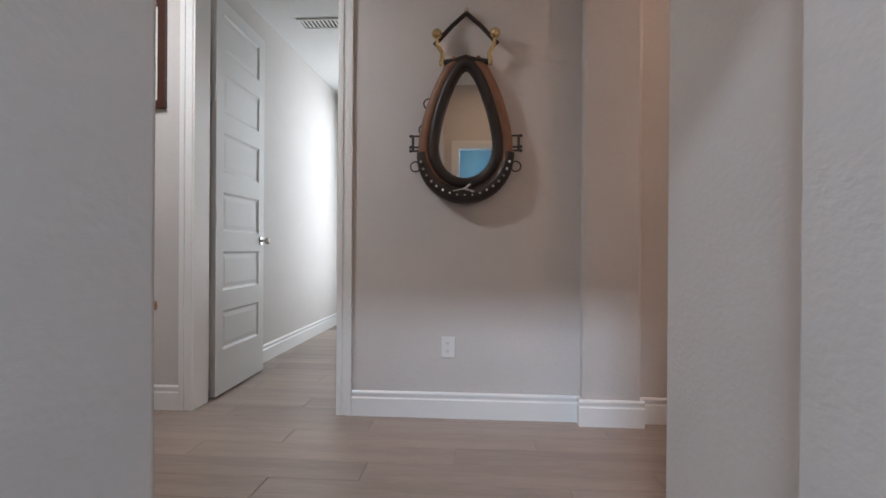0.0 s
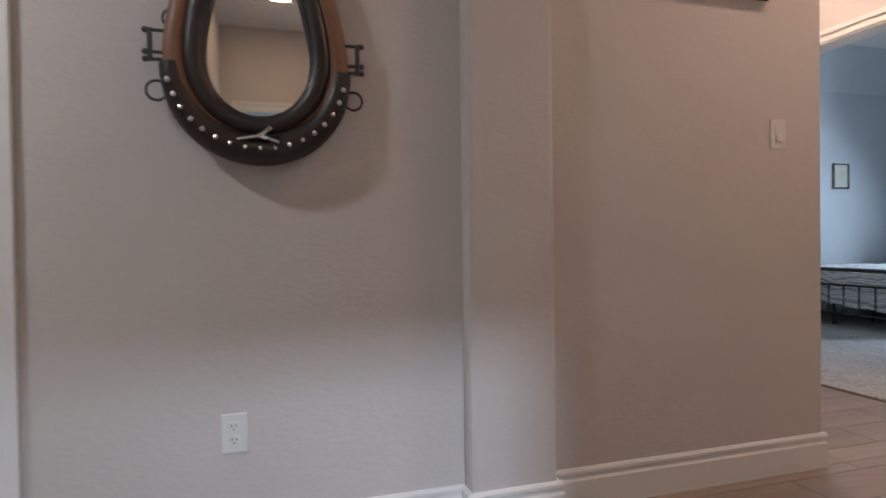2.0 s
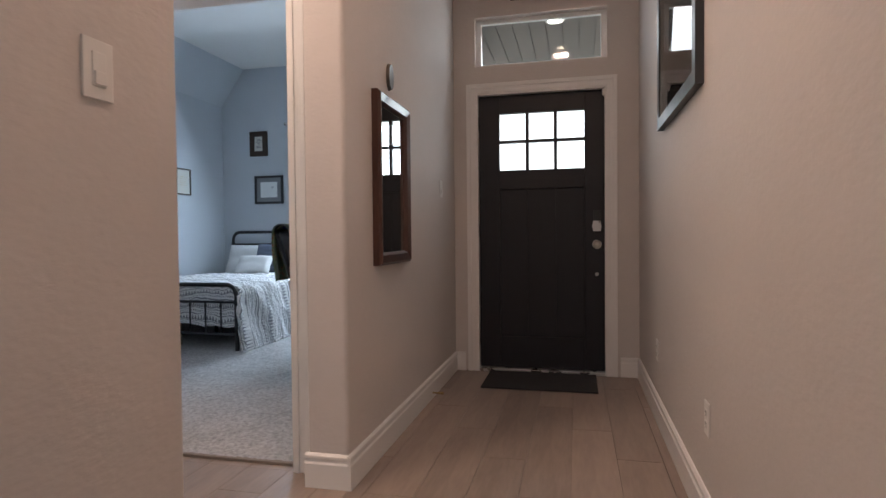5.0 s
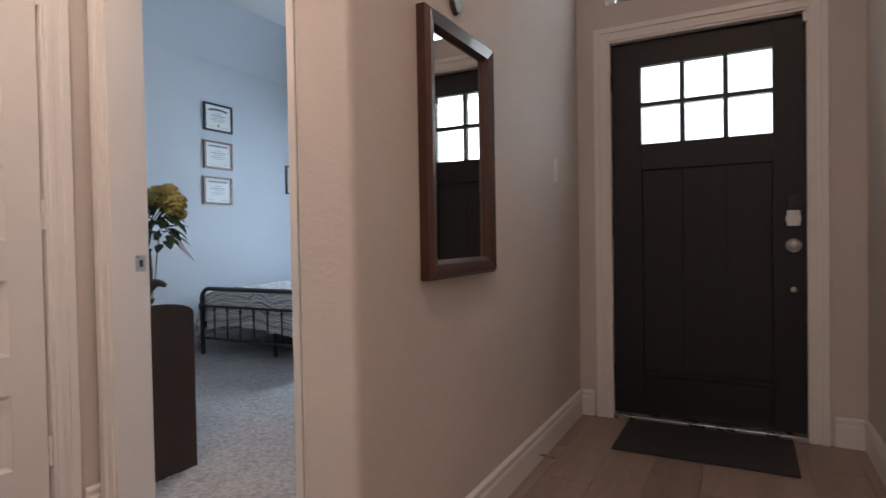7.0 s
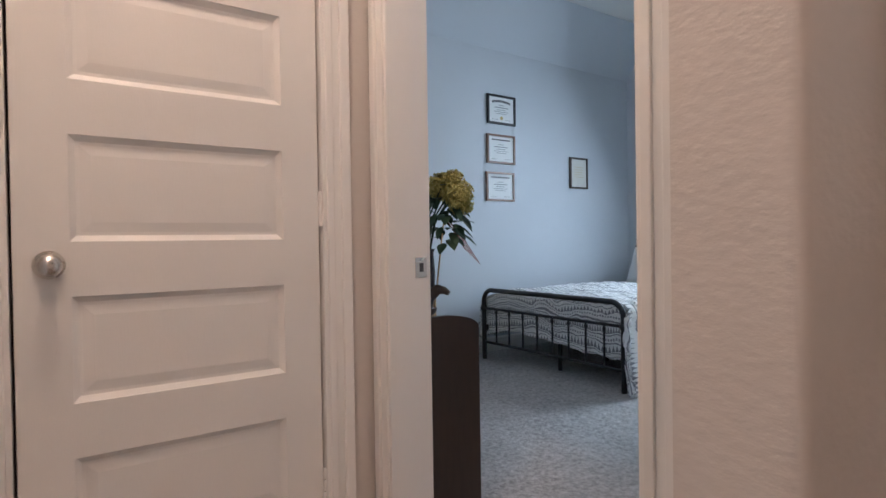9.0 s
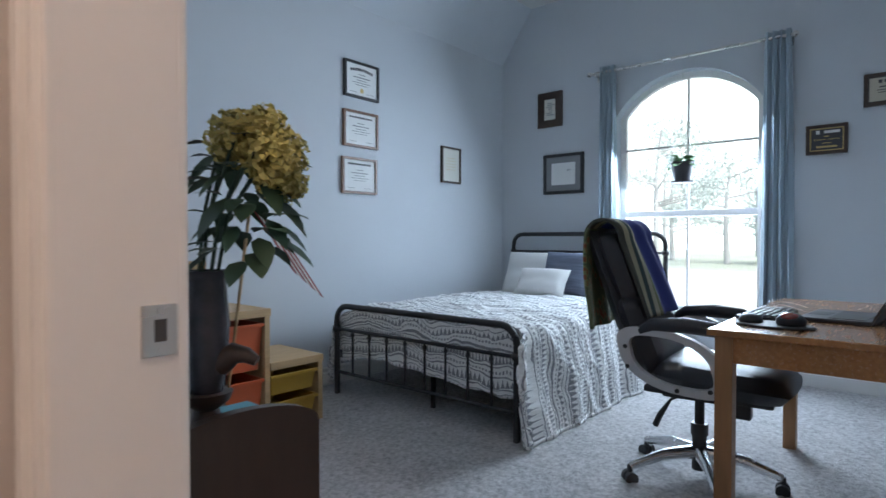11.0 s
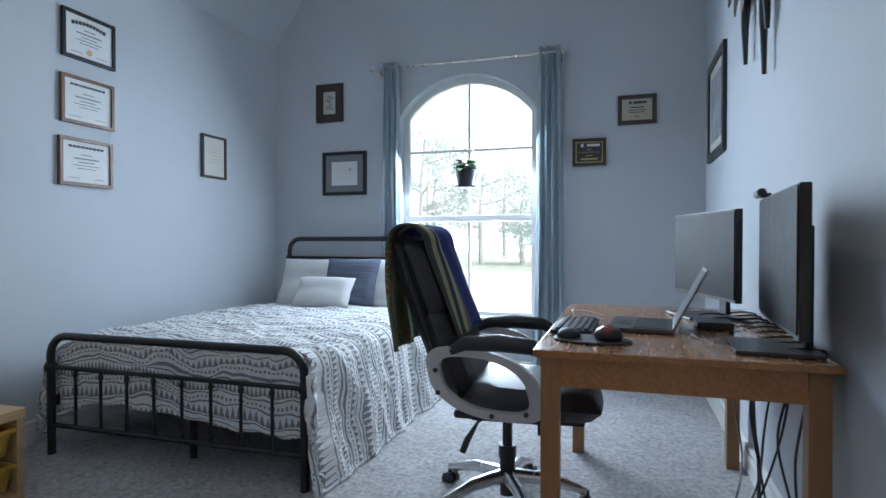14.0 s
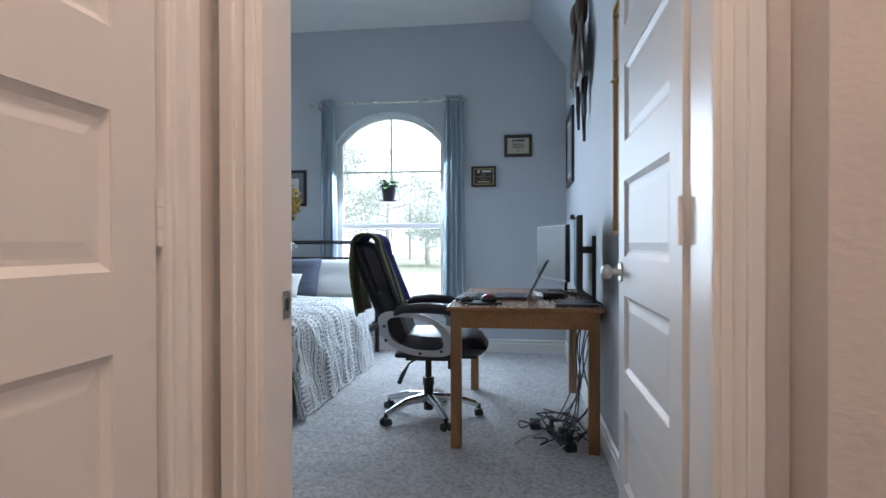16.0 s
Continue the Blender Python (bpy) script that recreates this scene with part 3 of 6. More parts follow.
for r in range(28):
    for c in range(4):
        if r or c:
            o = new("brick", me_b.data)
            o.parent = pw
            o.matrix_world = pose(6.55 + c * 0.212 + (0.1 if r % 2 else 0), 1.33, 0.04 + r * 0.075)
pc = tagged(make("ceiling_porch", bx(XF + 0.141, 7.77, 0.6, 3.58, 2.92, 2.98), PORCHWOOD), "grey board porch ceiling", "ceiling", kind="structure")
bm = bmesh.new()
for i in range(20):
    box(bm, XF + 0.16, 7.75, 0.62 + i * 0.148, 0.62 + i * 0.148 + 0.14, 2.905, 2.921)
part("ceiling_board", bm, PORCHWOOD, pc)


def downlight(x, y, z, lens):
    th = thing("recessed_light", pose(x, y, z), "round white recessed ceiling light, switched on", "ceiling light", "recessed lights")
    bm = bmesh.new()
    lathe(bm, (0, 0, 0), [(0.06, -0.002), (0.085, -0.008), (0.085, -0.001)], 24)
    part("trim_ring", bm, WHITEPL, th)
    bm = bmesh.new()
    lathe(bm, (0, 0, 0), [(0.058, -0.006), (0.058, -0.0095)], 24)
    part("lens", bm, lens, th, "glowing lens")


downlight(6.55, 2.75, 2.904, LAMP_COOL)
downlight(2.7, 2.75, 3.349, LAMP_WARM)
downlight(5.4, 5.4, 3.219, LAMP_COOL)
downlight(2.9, 4.05, 3.349, LAMP_WARM)

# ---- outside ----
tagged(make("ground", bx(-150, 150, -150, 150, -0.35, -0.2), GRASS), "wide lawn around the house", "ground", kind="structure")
tagged(make("wall_outer", bx(-3.8, -3.65, 0.3, 8.6, -0.2, 3.5), BRICK), "brick outer wall", "wall", kind="structure")


def tree(x, y, h, seed, spread):
    rnd = random.Random(seed)
    th = thing("tree", pose(x, y, -0.2), "leafy tree on the lawn beyond the window", "tree", "trees outside")
    bm = bmesh.new()
    tube(bm, [(0, 0, 0), (0.05, 0.1, h * 0.3), (-0.1, 0.05, h * 0.6), (0.05, -0.1, h * 0.9)], lambda u: 0.16 * (1 - 0.75 * u))
    tips = []
    for i in range(9):
        z = h * rnd.uniform(0.25, 0.8)
        a = rnd.uniform(0, 6.28)
        r = spread * rnd.uniform(0.5, 1.0)
        tip = (r * math.cos(a), r * math.sin(a), z + rnd.uniform(0.3, 1.0))
        tube(bm, [(0, 0, z), (tip[0] * 0.5, tip[1] * 0.5, z + 0.25), tip], lambda u: 0.05 * (1 - 0.8 * u), 6)
        tips.append(tip)
    part("trunk", bm, BARK, th, smooth=True)
    verts, faces = [], []
    for tip in tips + [(0, 0, h * 0.92)]:
        for _ in range(260):
            p = Vector(tip) + Vector((rnd.gauss(0, 0.45), rnd.gauss(0, 0.45), rnd.gauss(0, 0.4)))
            q = Euler((rnd.uniform(0, 6), rnd.uniform(0, 6), rnd.uniform(0, 6))).to_matrix()
            s = rnd.uniform(0.05, 0.11)
            k = len(verts)
            verts += [tuple(p + q @ Vector(c)) for c in ((-s, 0, 0), (0, -s * 0.5, 0.01), (s, 0, 0), (0, s * 0.5, 0.01))]
            faces.append((k, k + 1, k + 2, k + 3))
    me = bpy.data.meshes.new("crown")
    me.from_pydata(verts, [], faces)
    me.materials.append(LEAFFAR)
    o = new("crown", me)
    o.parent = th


for i, (x, y, h, sp) in enumerate(((30, 13.5, 7.0, 2.6), (36, 9.6, 5.0, 2.0), (44, 18, 9, 3.0), (40, 5.0, 4.0, 2.0), (46, 1.0, 6, 3.0), (34, 11.5, 5.5, 2.8), (38, 15.5, 6.5, 3.2), (33, 8.0, 3.6, 2.2), (48, 13, 7.5, 3.4))):
    tree(x, y, h, i, sp)
# Added pale strip: imitates the glare on the ground below the window.
tagged(make("road", bx(12, 27, -60, 60, -0.199, -0.18), CONCRETE), "pale concrete strip added so the ground outside looks whitish", "road", kind="structure")
tagged(make("backdrop", bx(70, 70.5, -90, 110, -0.5, 40), HAZE_GLOW), "glowing panel standing in for the bright hazy distance", "backdrop", kind="structure")

# ---- bedroom window ----
win = tagged(thing("window_2", Matrix(), "arched white single-hung window, bright daylight behind it", "window"), kind="structure")
gx0, gx1 = FW + 0.10, FW + 0.145
A = arch_curve(24, WY0, WY1, WSP, WTOP)
Bq = arch_curve(24, WY0 + 0.05, WY1 - 0.05, WSP, WTOP - 0.05)
bm = bmesh.new()
tw_m = Matrix(((0, 1, 0, gx0), (1, 0, 0, 0), (0, 0, 1, 0), (0, 0, 0, 1)))
for (p, q), (s, t) in zip(zip(A, A[1:]), zip(Bq, Bq[1:])):
    prism(bm, [p, q, t, s], gx1 - gx0, tw_m)
box(bm, gx0, gx1, WY0, WY0 + 0.05, WZ0, WSP)
box(bm, gx0, gx1, WY1 - 0.05, WY1, WZ0, WSP)
box(bm, gx0, gx1, WY0 + 0.05, WY1 - 0.05, WZ0, WZ0 + 0.05)
part("window_frame", bm, TRIM, win)
part("meeting_rail", bx(gx0 - 0.012, gx1 - 0.005, WY0 + 0.05, WY1 - 0.05, 1.225, 1.275), TRIM, win, bevel=0.004)
yc = (WY0 + WY1) / 2
part("glazing_bar", bx(gx0 + 0.012, gx0 + 0.026, yc - 0.009, yc + 0.009, WZ0 + 0.05, 1.225), TRIM, win)
part("glazing_bar", bx(gx0 + 0.012, gx0 + 0.026, yc - 0.009, yc + 0.009, 1.275, WTOP - 0.05), TRIM, win)
part("glazing_bar", bx(gx0 + 0.011, gx0 + 0.025, WY0 + 0.05, WY1 - 0.05, 1.79, 1.808), TRIM, win)
part("window_sill", bx(FW - 0.02, gx0 - 0.001, WY0 + 0.002, WY1 - 0.002, WZ0 + 0.001, WZ0 + 0.02), TRIM, win, bevel=0.004)
bm = bmesh.new()
box(bm, gx0 + 0.017, gx0 + 0.0205, WY0 + 0.05, WY1 - 0.05, WZ0 + 0.05, WSP)
for (ya, za), (yb, zb) in zip(Bq, Bq[1:]):
    prism(bm, [(ya, WSP), (yb, WSP), (yb, zb), (ya, za)], 0.0035, Matrix(((0, 1, 0, gx0 + 0.017), (1, 0, 0, 0), (0, 0, 1, 0), (0, 0, 0, 1))))
g = part("pane", bm, GLASS, win)
g.visible_shadow = False

# ---- curtains ----
cr = thing("curtain_rod", Matrix(), "thin nickel curtain rod with ball finials", "curtain rod")
RX, RZ = FW - 0.10, 2.455
bm = bmesh.new()
rod(bm, (RX, 4.66, RZ), (RX, 6.16, RZ), 0.012)
part("rod", bm, NICKEL, cr, smooth=True)
for y in (4.645, 6.175):
    bm = bmesh.new()
    ball(bm, (RX, y, RZ), 0.022, n=16)
    part("finial", bm, NICKEL, cr, smooth=True)
for y in (4.685, 6.13):
    bm = bmesh.new()
    rod(bm, (RX, y, RZ - 0.012), (FW, y, RZ - 0.012), 0.007)
    box(bm, FW - 0.006, FW - 0.0005, y - 0.015, y + 0.015, RZ - 0.05, RZ + 0.03)
    part("bracket", bm, NICKEL, cr)


def curtain(y0, y1, folds, seed):
    rnd = random.Random(seed)
    n, k = folds * 10, 24
    rows = []
    bm = bmesh.new()
    for j in range(k + 1):
        z = 2.50 - j / k * 2.46
        spread = 1 + 0.5 * (j / k) ** 1.5
        row = []
        for i in range(n + 1):
            u = i / n
            y = (y0 + y1) / 2 + (u - 0.5) * (y1 - y0) * spread + 0.006 * math.sin(3 * z + i)
            x = RX + 0.028 * math.cos(u * folds * 2 * math.pi + 0.6 * math.sin(z * 1.3)) * (0.8 + 0.4 * math.sin(i * 1.7 + z))
            row.append(bm.verts.new((x, y, z)))
        rows.append(row)
    for a, b in zip(rows, rows[1:]):
        for i in range(n):
            bm.faces.new((a[i], a[i + 1], b[i + 1], b[i]))
    ob = make("curtain", bm, CURTAIN, smooth=True)
    md = ob.modifiers.new("thickness", "SOLIDIFY")
    md.thickness = 0.003
    tagged(ob, "pale blue grommet curtain pushed to the side of the window", "curtain", "curtains")


curtain(4.665, 4.835, 4, 1)
curtain(5.945, 6.085, 4, 2)

# ---- bed ----
bed = thing("bed_frame", pose(5.875, 6.215, 0), "black metal tube bed frame with spindled head and footboard", "bed")
HB = 0.71


def bed_end(x, top, mid, low, spindles, r):
    pts = [(x, -HB, 0), (x, -HB, top - 0.10)]
    for i in range(1, 8):
        a = math.pi / 2 * i / 8
        pts.append((x, -HB + 0.10 * (1 - math.cos(a)), top - 0.10 + 0.10 * math.sin(a)))
    pts.append((x, -HB + 0.10, top))
    pts += [(p[0], -p[1], p[2]) for p in pts[::-1]]
    bm = bmesh.new()
    tube(bm, pts, r, 12)
    part("bent_tube", bm, BLACKMETAL, bed, smooth=True)
    for z in (mid, low):
        bm = bmesh.new()
        rod(bm, (x, -HB, z), (x, HB, z), 0.011)
        part("cross_rail", bm, BLACKMETAL, bed, smooth=True)
    for s in (-1, 1):
        bm = bmesh.new()
        ball(bm, (x, s * HB, mid), 0.03, (1, 1, 0.9), 14)
        part("joint", bm, BLACKMETAL, bed, smooth=True)
    for i in range(spindles):
        y = -HB + 2 * HB * (i + 1) / (spindles + 1)
        bm = bmesh.new()
        rod(bm, (x, y, low), (x, y, mid), 0.0075, n=8)
        ball(bm, (x, y, mid - 0.03), 0.013, (1, 1, 1.3), 8)
        part("spindle", bm, BLACKMETAL, bed, smooth=True)


bed_end(0.0, 0.60, 0.445, 0.16, 8, 0.019)
bed_end(2.12, 1.085, 0.93, 0.30, 8, 0.019)
for s in (-1, 1):
    part("side_rail", bx(0.0, 2.12, s * HB - 0.012, s * HB + 0.012, 0.25, 0.30), BLACKMETAL, bed)
for x in (0.15, 0.7, 1.4):
    bm = bmesh.new()
    box(bm, x, x + 0.03, -HB, HB, 0.26, 0.29)
    rod(bm, (x + 0.015, 0, 0), (x + 0.015, 0, 0.26), 0.016)
    part("cross_slat", bm, BLACKMETAL, bed)
M_BED = bed.matrix_world
ob = make("mattress", bx(0.06, 2.09, -0.70, 0.70, 0.301, 0.535), WHITECLOTH, bevel=0.05, segments=3, smooth=True)
ob.matrix_world = M_BED
tagged(ob, "white mattress on the metal bed frame", "mattress")


def quilt_material():
    m = bpy.data.materials.new("patterned_quilt")
    m.use_nodes = True
    N, L = m.node_tree.nodes, m.node_tree.links
    b = N["Principled BSDF"]
    b.inputs["Roughness"].default_value = 0.9
    b.inputs["Sheen Weight"].default_value = 0.2
    uv = N.new("ShaderNodeUVMap")
    uv.uv_map = "UVMap"
    sp = N.new("ShaderNodeSeparateXYZ")
    L.new(uv.outputs[0], sp.inputs[0])

    def op(o, a, c=0.0, d=None):
        n = N.new("ShaderNodeMath")
        n.operation = o
        for i, v in enumerate((a, c) if d is None else (a, c, d)):
            if isinstance(v, (int, float)):
                n.inputs[i].default_value = v
            else:
                L.new(v, n.inputs[i])
        return n.outputs[0]
    nz = N.new("ShaderNodeTexNoise")
    nz.inputs["Scale"].default_value = 9
    L.new(uv.outputs[0], nz.inputs["Vector"])
    nz.inputs["Detail"].default_value = 3
    n0 = N.new("ShaderNodeTexNoise")
    n0.inputs["Scale"].default_value = 3.2
    L.new(uv.outputs[0], n0.inputs["Vector"])
    drift = op("ADD", op("MULTIPLY", op("SUBTRACT", nz.outputs[0], 0.5), 0.035), op("MULTIPLY", op("SUBTRACT", n0.outputs[0], 0.5), 0.14))
    u = op("ADD", sp.outputs[0], drift)
    v = sp.outputs[1]
    per = 0.36
    f = op("FRACT", op("DIVIDE", u, per))
    tri = op("PINGPONG", op("MULTIPLY", v, 66.0), 1.0)
    tri2 = op("PINGPONG", op("MULTIPLY", v, 90.0), 1.0)

    def band(lo, hi):
        return op("MULTIPLY", op("GREATER_THAN", f, lo), op("LESS_THAN", f, hi))

    def zig(lo, hi, t):
        rel = op("DIVIDE", op("SUBTRACT", f, lo), hi - lo)
        return op("MULTIPLY", band(lo, hi), op("LESS_THAN", rel, t))
    inks = [band(0.03, 0.055), zig(0.08, 0.24, tri), band(0.26, 0.285), op("MULTIPLY", band(0.33, 0.37), op("GREATER_THAN", tri2, 0.5)), band(0.42, 0.44),
            zig(0.47, 0.60, tri2), band(0.62, 0.645), band(0.68, 0.72), op("MULTIPLY", band(0.77, 0.80), op("GREATER_THAN", tri2, 0.45)), zig(0.84, 0.93, tri), band(0.95, 0.965)]
    total = inks[0]
    for k in inks[1:]:
        total = op("MAXIMUM", total, k)
    n2 = N.new("ShaderNodeTexNoise")
    n2.inputs["Scale"].default_value = 160
    L.new(uv.outputs[0], n2.inputs["Vector"])
    fac = op("MULTIPLY", total, op("ADD", 0.32, op("MULTIPLY", n2.outputs[0], 0.8)))
    mix = N.new("ShaderNodeMix")
    mix.data_type = "RGBA"
    mix.inputs["A"].default_value = (0.86, 0.86, 0.85, 1)
    mix.inputs["B"].default_value = (0.05, 0.06, 0.09, 1)
    L.new(fac, mix.inputs["Factor"])
    L.new(mix.outputs["Result"], b.inputs["Base Color"])
    n3 = N.new("ShaderNodeTexNoise")
    n3.inputs["Scale"].default_value = 22
    n3.inputs["Detail"].default_value = 4
    L.new(uv.outputs[0], n3.inputs["Vector"])
    bp = N.new("ShaderNodeBump")
    bp.inputs["Strength"].default_value, bp.inputs["Distance"].default_value = 0.6, 0.02
    L.new(n3.outputs[0], bp.inputs["Height"])
    L.new(bp.outputs[0], b.inputs["Normal"])
    return m


def cloth_grid(name, nu, nv, place, uvs, mat, thick=0.012):
    bm = bmesh.new()
    lay = bm.loops.layers.uv.new("UVMap")
    g = [[bm.verts.new(place(i / nu, j / nv)) for j in range(nv + 1)] for i in range(nu + 1)]
    for i in range(nu):
        for j in range(nv):
            fce = bm.faces.new((g[i][j], g[i + 1][j], g[i + 1][j + 1], g[i][j + 1]))
            for lp, (a, c) in zip(fce.loops, ((i, j), (i + 1, j), (i + 1, j + 1), (i, j + 1))):
                lp[lay].uv = uvs(a / nu, c / nv)
    ob = make(name, bm, mat, smooth=True)
    md = ob.modifiers.new("thickness", "SOLIDIFY")
    md.thickness = thick
    return ob


QL0, QL1 = -0.40, 1.62   # along the bed: negative hangs over the foot
QW = 2.46                # across


def fold_down(d, edge, r=0.05):
    """Distance over an edge -> (out, down) around a rounded edge."""
    arc = r * math.pi / 2
    if d <= 0:
        return d, 0.0
    if d < arc:
        a = d / r
        return r * math.sin(a), r * (1 - math.cos(a))
    return r, r + d - arc


def crumple(s, w):
    """Height of the soft wrinkles pressed into the quilt."""
    h = 0.0
    for f, amp, k in ((2.6, 0.020, 0.0), (6.0, 0.013, 3.1), (12.0, 0.007, 7.7)):
        h += amp * (1 - 2.4 * abs(noise.noise(Vector((s * f, w * f * 0.8, k)))))
    return h


def quilt_place(u, v):
    s = QL1 - (QL1 - QL0) * u      # along the bed from head to foot
    w = (v - 0.5) * QW - 0.05      # across
    fold = crumple(s, w)
    outf, downf = fold_down(0.06 - s, 0, 0.05)
    x = 0.06 - outf
    y, down = w, 0.0
    edge = 0.665
    side = -1 if w < 0 else 1
    if abs(w) > edge:
        o, down = fold_down(abs(w) - edge, 0, 0.07)
        y = side * (edge + o)
        if side > 0:
            down = min(down, 0.36)
    hang = min(1.0, down * 4)
    swell = 0.030 * noise.noise(Vector((s * 3.2, 1.0, 2.0))) + 0.020 * noise.noise(Vector((s * 8.5, w * 1.5, 4.0)))
    y += side * (hang * (swell + 0.6 * fold) + down * 0.13)
    x += min(1, downf * 6) * (0.012 * noise.noise(Vector((w * 4, downf * 5, 1.0))) + 0.3 * fold)
    z = 0.565 + fold * (1 - hang * 0.8) - down - (0.8 * downf if down < 0.05 else downf * 0.25)
    z += (0.035 * math.sin(w * 4.2 + 0.6) + 0.02 * noise.noise(Vector((w * 6, 2, 2)))) * min(1, downf * 5)
    if w < -0.6 and s < 0.08:
        x -= 0.02 + 0.16 * min(0.3, down)
    x = max(x, 0.036) if down < 0.03 else x
    return (x, y, max(0.035, z))


ob = cloth_grid("quilt", 190, 210, quilt_place, lambda u, v: (QL1 - (QL1 - QL0) * u, v * QW), quilt_material(), 0.02)
ob.matrix_world = M_BED
tagged(ob, "white quilt with black tribal stripes draped over the bed", "quilt")


def pillow(m, w, h, t, mat, label):
    bm = bmesh.new()
    n = 16
    for side in (1, -1):
        g = []
        for i in range(n + 1):
            row = []
            for j in range(n + 1):
                a, b = i / n * 2 - 1, j / n * 2 - 1
                k = max(0, (1 - a ** 4) * (1 - b ** 4)) ** 0.5
                pin = 1 - 0.10 * (a * a * b * b) ** 0.5 * 0 - 0.05 * (1 - abs(a)) * (b * b) - 0.05 * (1 - abs(b)) * (a * a)
                row.append(bm.verts.new((a * w / 2 * pin, side * t / 2 * k * (1 + 0.15 * noise.noise(Vector((a * 2, b * 2, side * 3 + w)))), b * h / 2 * pin)))
            g.append(row)
        for i in range(n):
            for j in range(n):
                bm.faces.new((g[i][j], g[i + 1][j], g[i + 1][j + 1], g[i][j + 1]))
    bmesh.ops.remove_doubles(bm, verts=bm.verts, dist=0.0004)
    ob = make("pillow", bm, mat, smooth=True)
    ob.matrix_world = m
    tagged(ob, label, "pillow", "pillows on the bed")


STRIPE = material("slate_blue_striped_cloth", (0.12, 0.14, 0.19), 0.9, grain=0.7, grain_scale=9, stretch=(0.6, 1, 12), bump=0.2)
for x, y, z, w, h, t, tilt, mat, lab in ((1.93, 0.36, 0.74, 0.62, 0.40, 0.17, -24, WHITECLOTH, "white bed pillow leaning on the headboard"), (1.93, -0.36, 0.74, 0.62, 0.40, 0.17, -24, WHITECLOTH, "white bed pillow leaning on the headboard"),
                                         (1.80, -0.02, 0.76, 0.44, 0.38, 0.13, -24, STRIPE, "slate blue striped cushion"), (1.64, 0.12, 0.69, 0.46, 0.25, 0.12, -34, WHITECLOTH, "small white cushion with grey edge stripes")):
    pillow(M_BED @ pose(x, y, z, 0, 0, -90) @ pose(0, 0, 0, tilt, 0, 0), w, h, t, mat, lab)
ob = make("sheet", bx(1.58, 2.08, -0.715, 0.715, 0.536, 0.57), WHITECLOTH, bevel=0.015, smooth=True)
ob.matrix_world = M_BED
tagged(ob, "white folded sheet under the pillows", "sheet")

# ---- desk ----
desk = thing("desk", Matrix(), "honey pine writing desk with square legs", "desk")
DX0, DX1, DY0, DY1, DZ = 5.455, 6.74, 3.70, 4.49, 0.745
part("tabletop", bx(DX0, DX1, DY0, DY1, DZ - 0.022, DZ), PINE, desk, bevel=0.004)
for x in (DX0 + 0.02, DX1 - 0.075):
    for y in (DY0 + 0.02, DY1 - 0.075):
        part("leg", bx(x, x + 0.055, y, y + 0.055, 0, DZ - 0.022), PINELEG, desk, bevel=0.003)
for a in ((DX0 + 0.028, DX0 + 0.048, DY0 + 0.075, DY1 - 0.075), (DX1 - 0.048, DX1 - 0.028, DY0 + 0.075, DY1 - 0.075), (DX0 + 0.075, DX1 - 0.075, DY0 + 0.028, DY0 + 0.048), (DX0 + 0.075, DX1 - 0.075, DY1 - 0.048, DY1 - 0.028)):
    part("apron", bx(*a, DZ - 0.11, DZ - 0.0225), PINE, desk)


# ---- office chair, facing -y ----
ch = thing("office_chair", pose(6.03, 4.675, 0, 0, 0, 4), "black leather office chair with silver arms and star base", "office chair")
for i in range(5):
    a = radians(60 + 72 * i)
    d = Vector((math.cos(a), math.sin(a), 0))
    bm = bmesh.new()
    tube(bm, [d * 0.03 + Vector((0, 0, 0.125)), d * 0.16 + Vector((0, 0, 0.12)), d * 0.31 + Vector((0, 0, 0.075))], lambda u: 0.03 - 0.012 * u, 10)
    part("base_leg", bm, CHROME, ch, smooth=True)
    bm = bmesh.new()
    c = d * 0.31
    s = Vector((-d.y, d.x, 0))
    for k in (-1, 1):
        rod(bm, c + s * (0.008 * k) + Vector((0, 0, 0.027)), c + s * (0.028 * k) + Vector((0, 0, 0.027)), 0.027, n=16)
    rod(bm, c + Vector((0, 0, 0.03)), c + Vector((0, 0, 0.08)), 0.012)
    part("caster", bm, BLACKPL, ch, "black twin-wheel caster")
bm = bmesh.new()
rod(bm, (0, 0, 0.05), (0, 0, 0.24), 0.03, n=16)
rod(bm, (0, 0, 0.24), (0, 0, 0.37), 0.02, n=16)
rod(bm, (0, 0, 0.20), (0, 0, 0.25), 0.036, n=16)
part("gas_lift", bm, BLACKPL, ch, smooth=True)
part("tilt_plate", bx((-0.10, 0.10, -0.13, 0.13, 0.365, 0.405), (-0.03, 0.03, -0.20, -0.12, 0.30, 0.39)), BLACKPL, ch, bevel=0.008)
bm = bmesh.new()
tube(bm, [(0, 0.05, 0.37), (0, 0.12, 0.33), (-0.02, 0.16, 0.26), (-0.02, 0.18, 0.21)], lambda u: 0.006 + 0.008 * (u > 0.6), 8)
part("lever", bm, BLACKPL, ch)


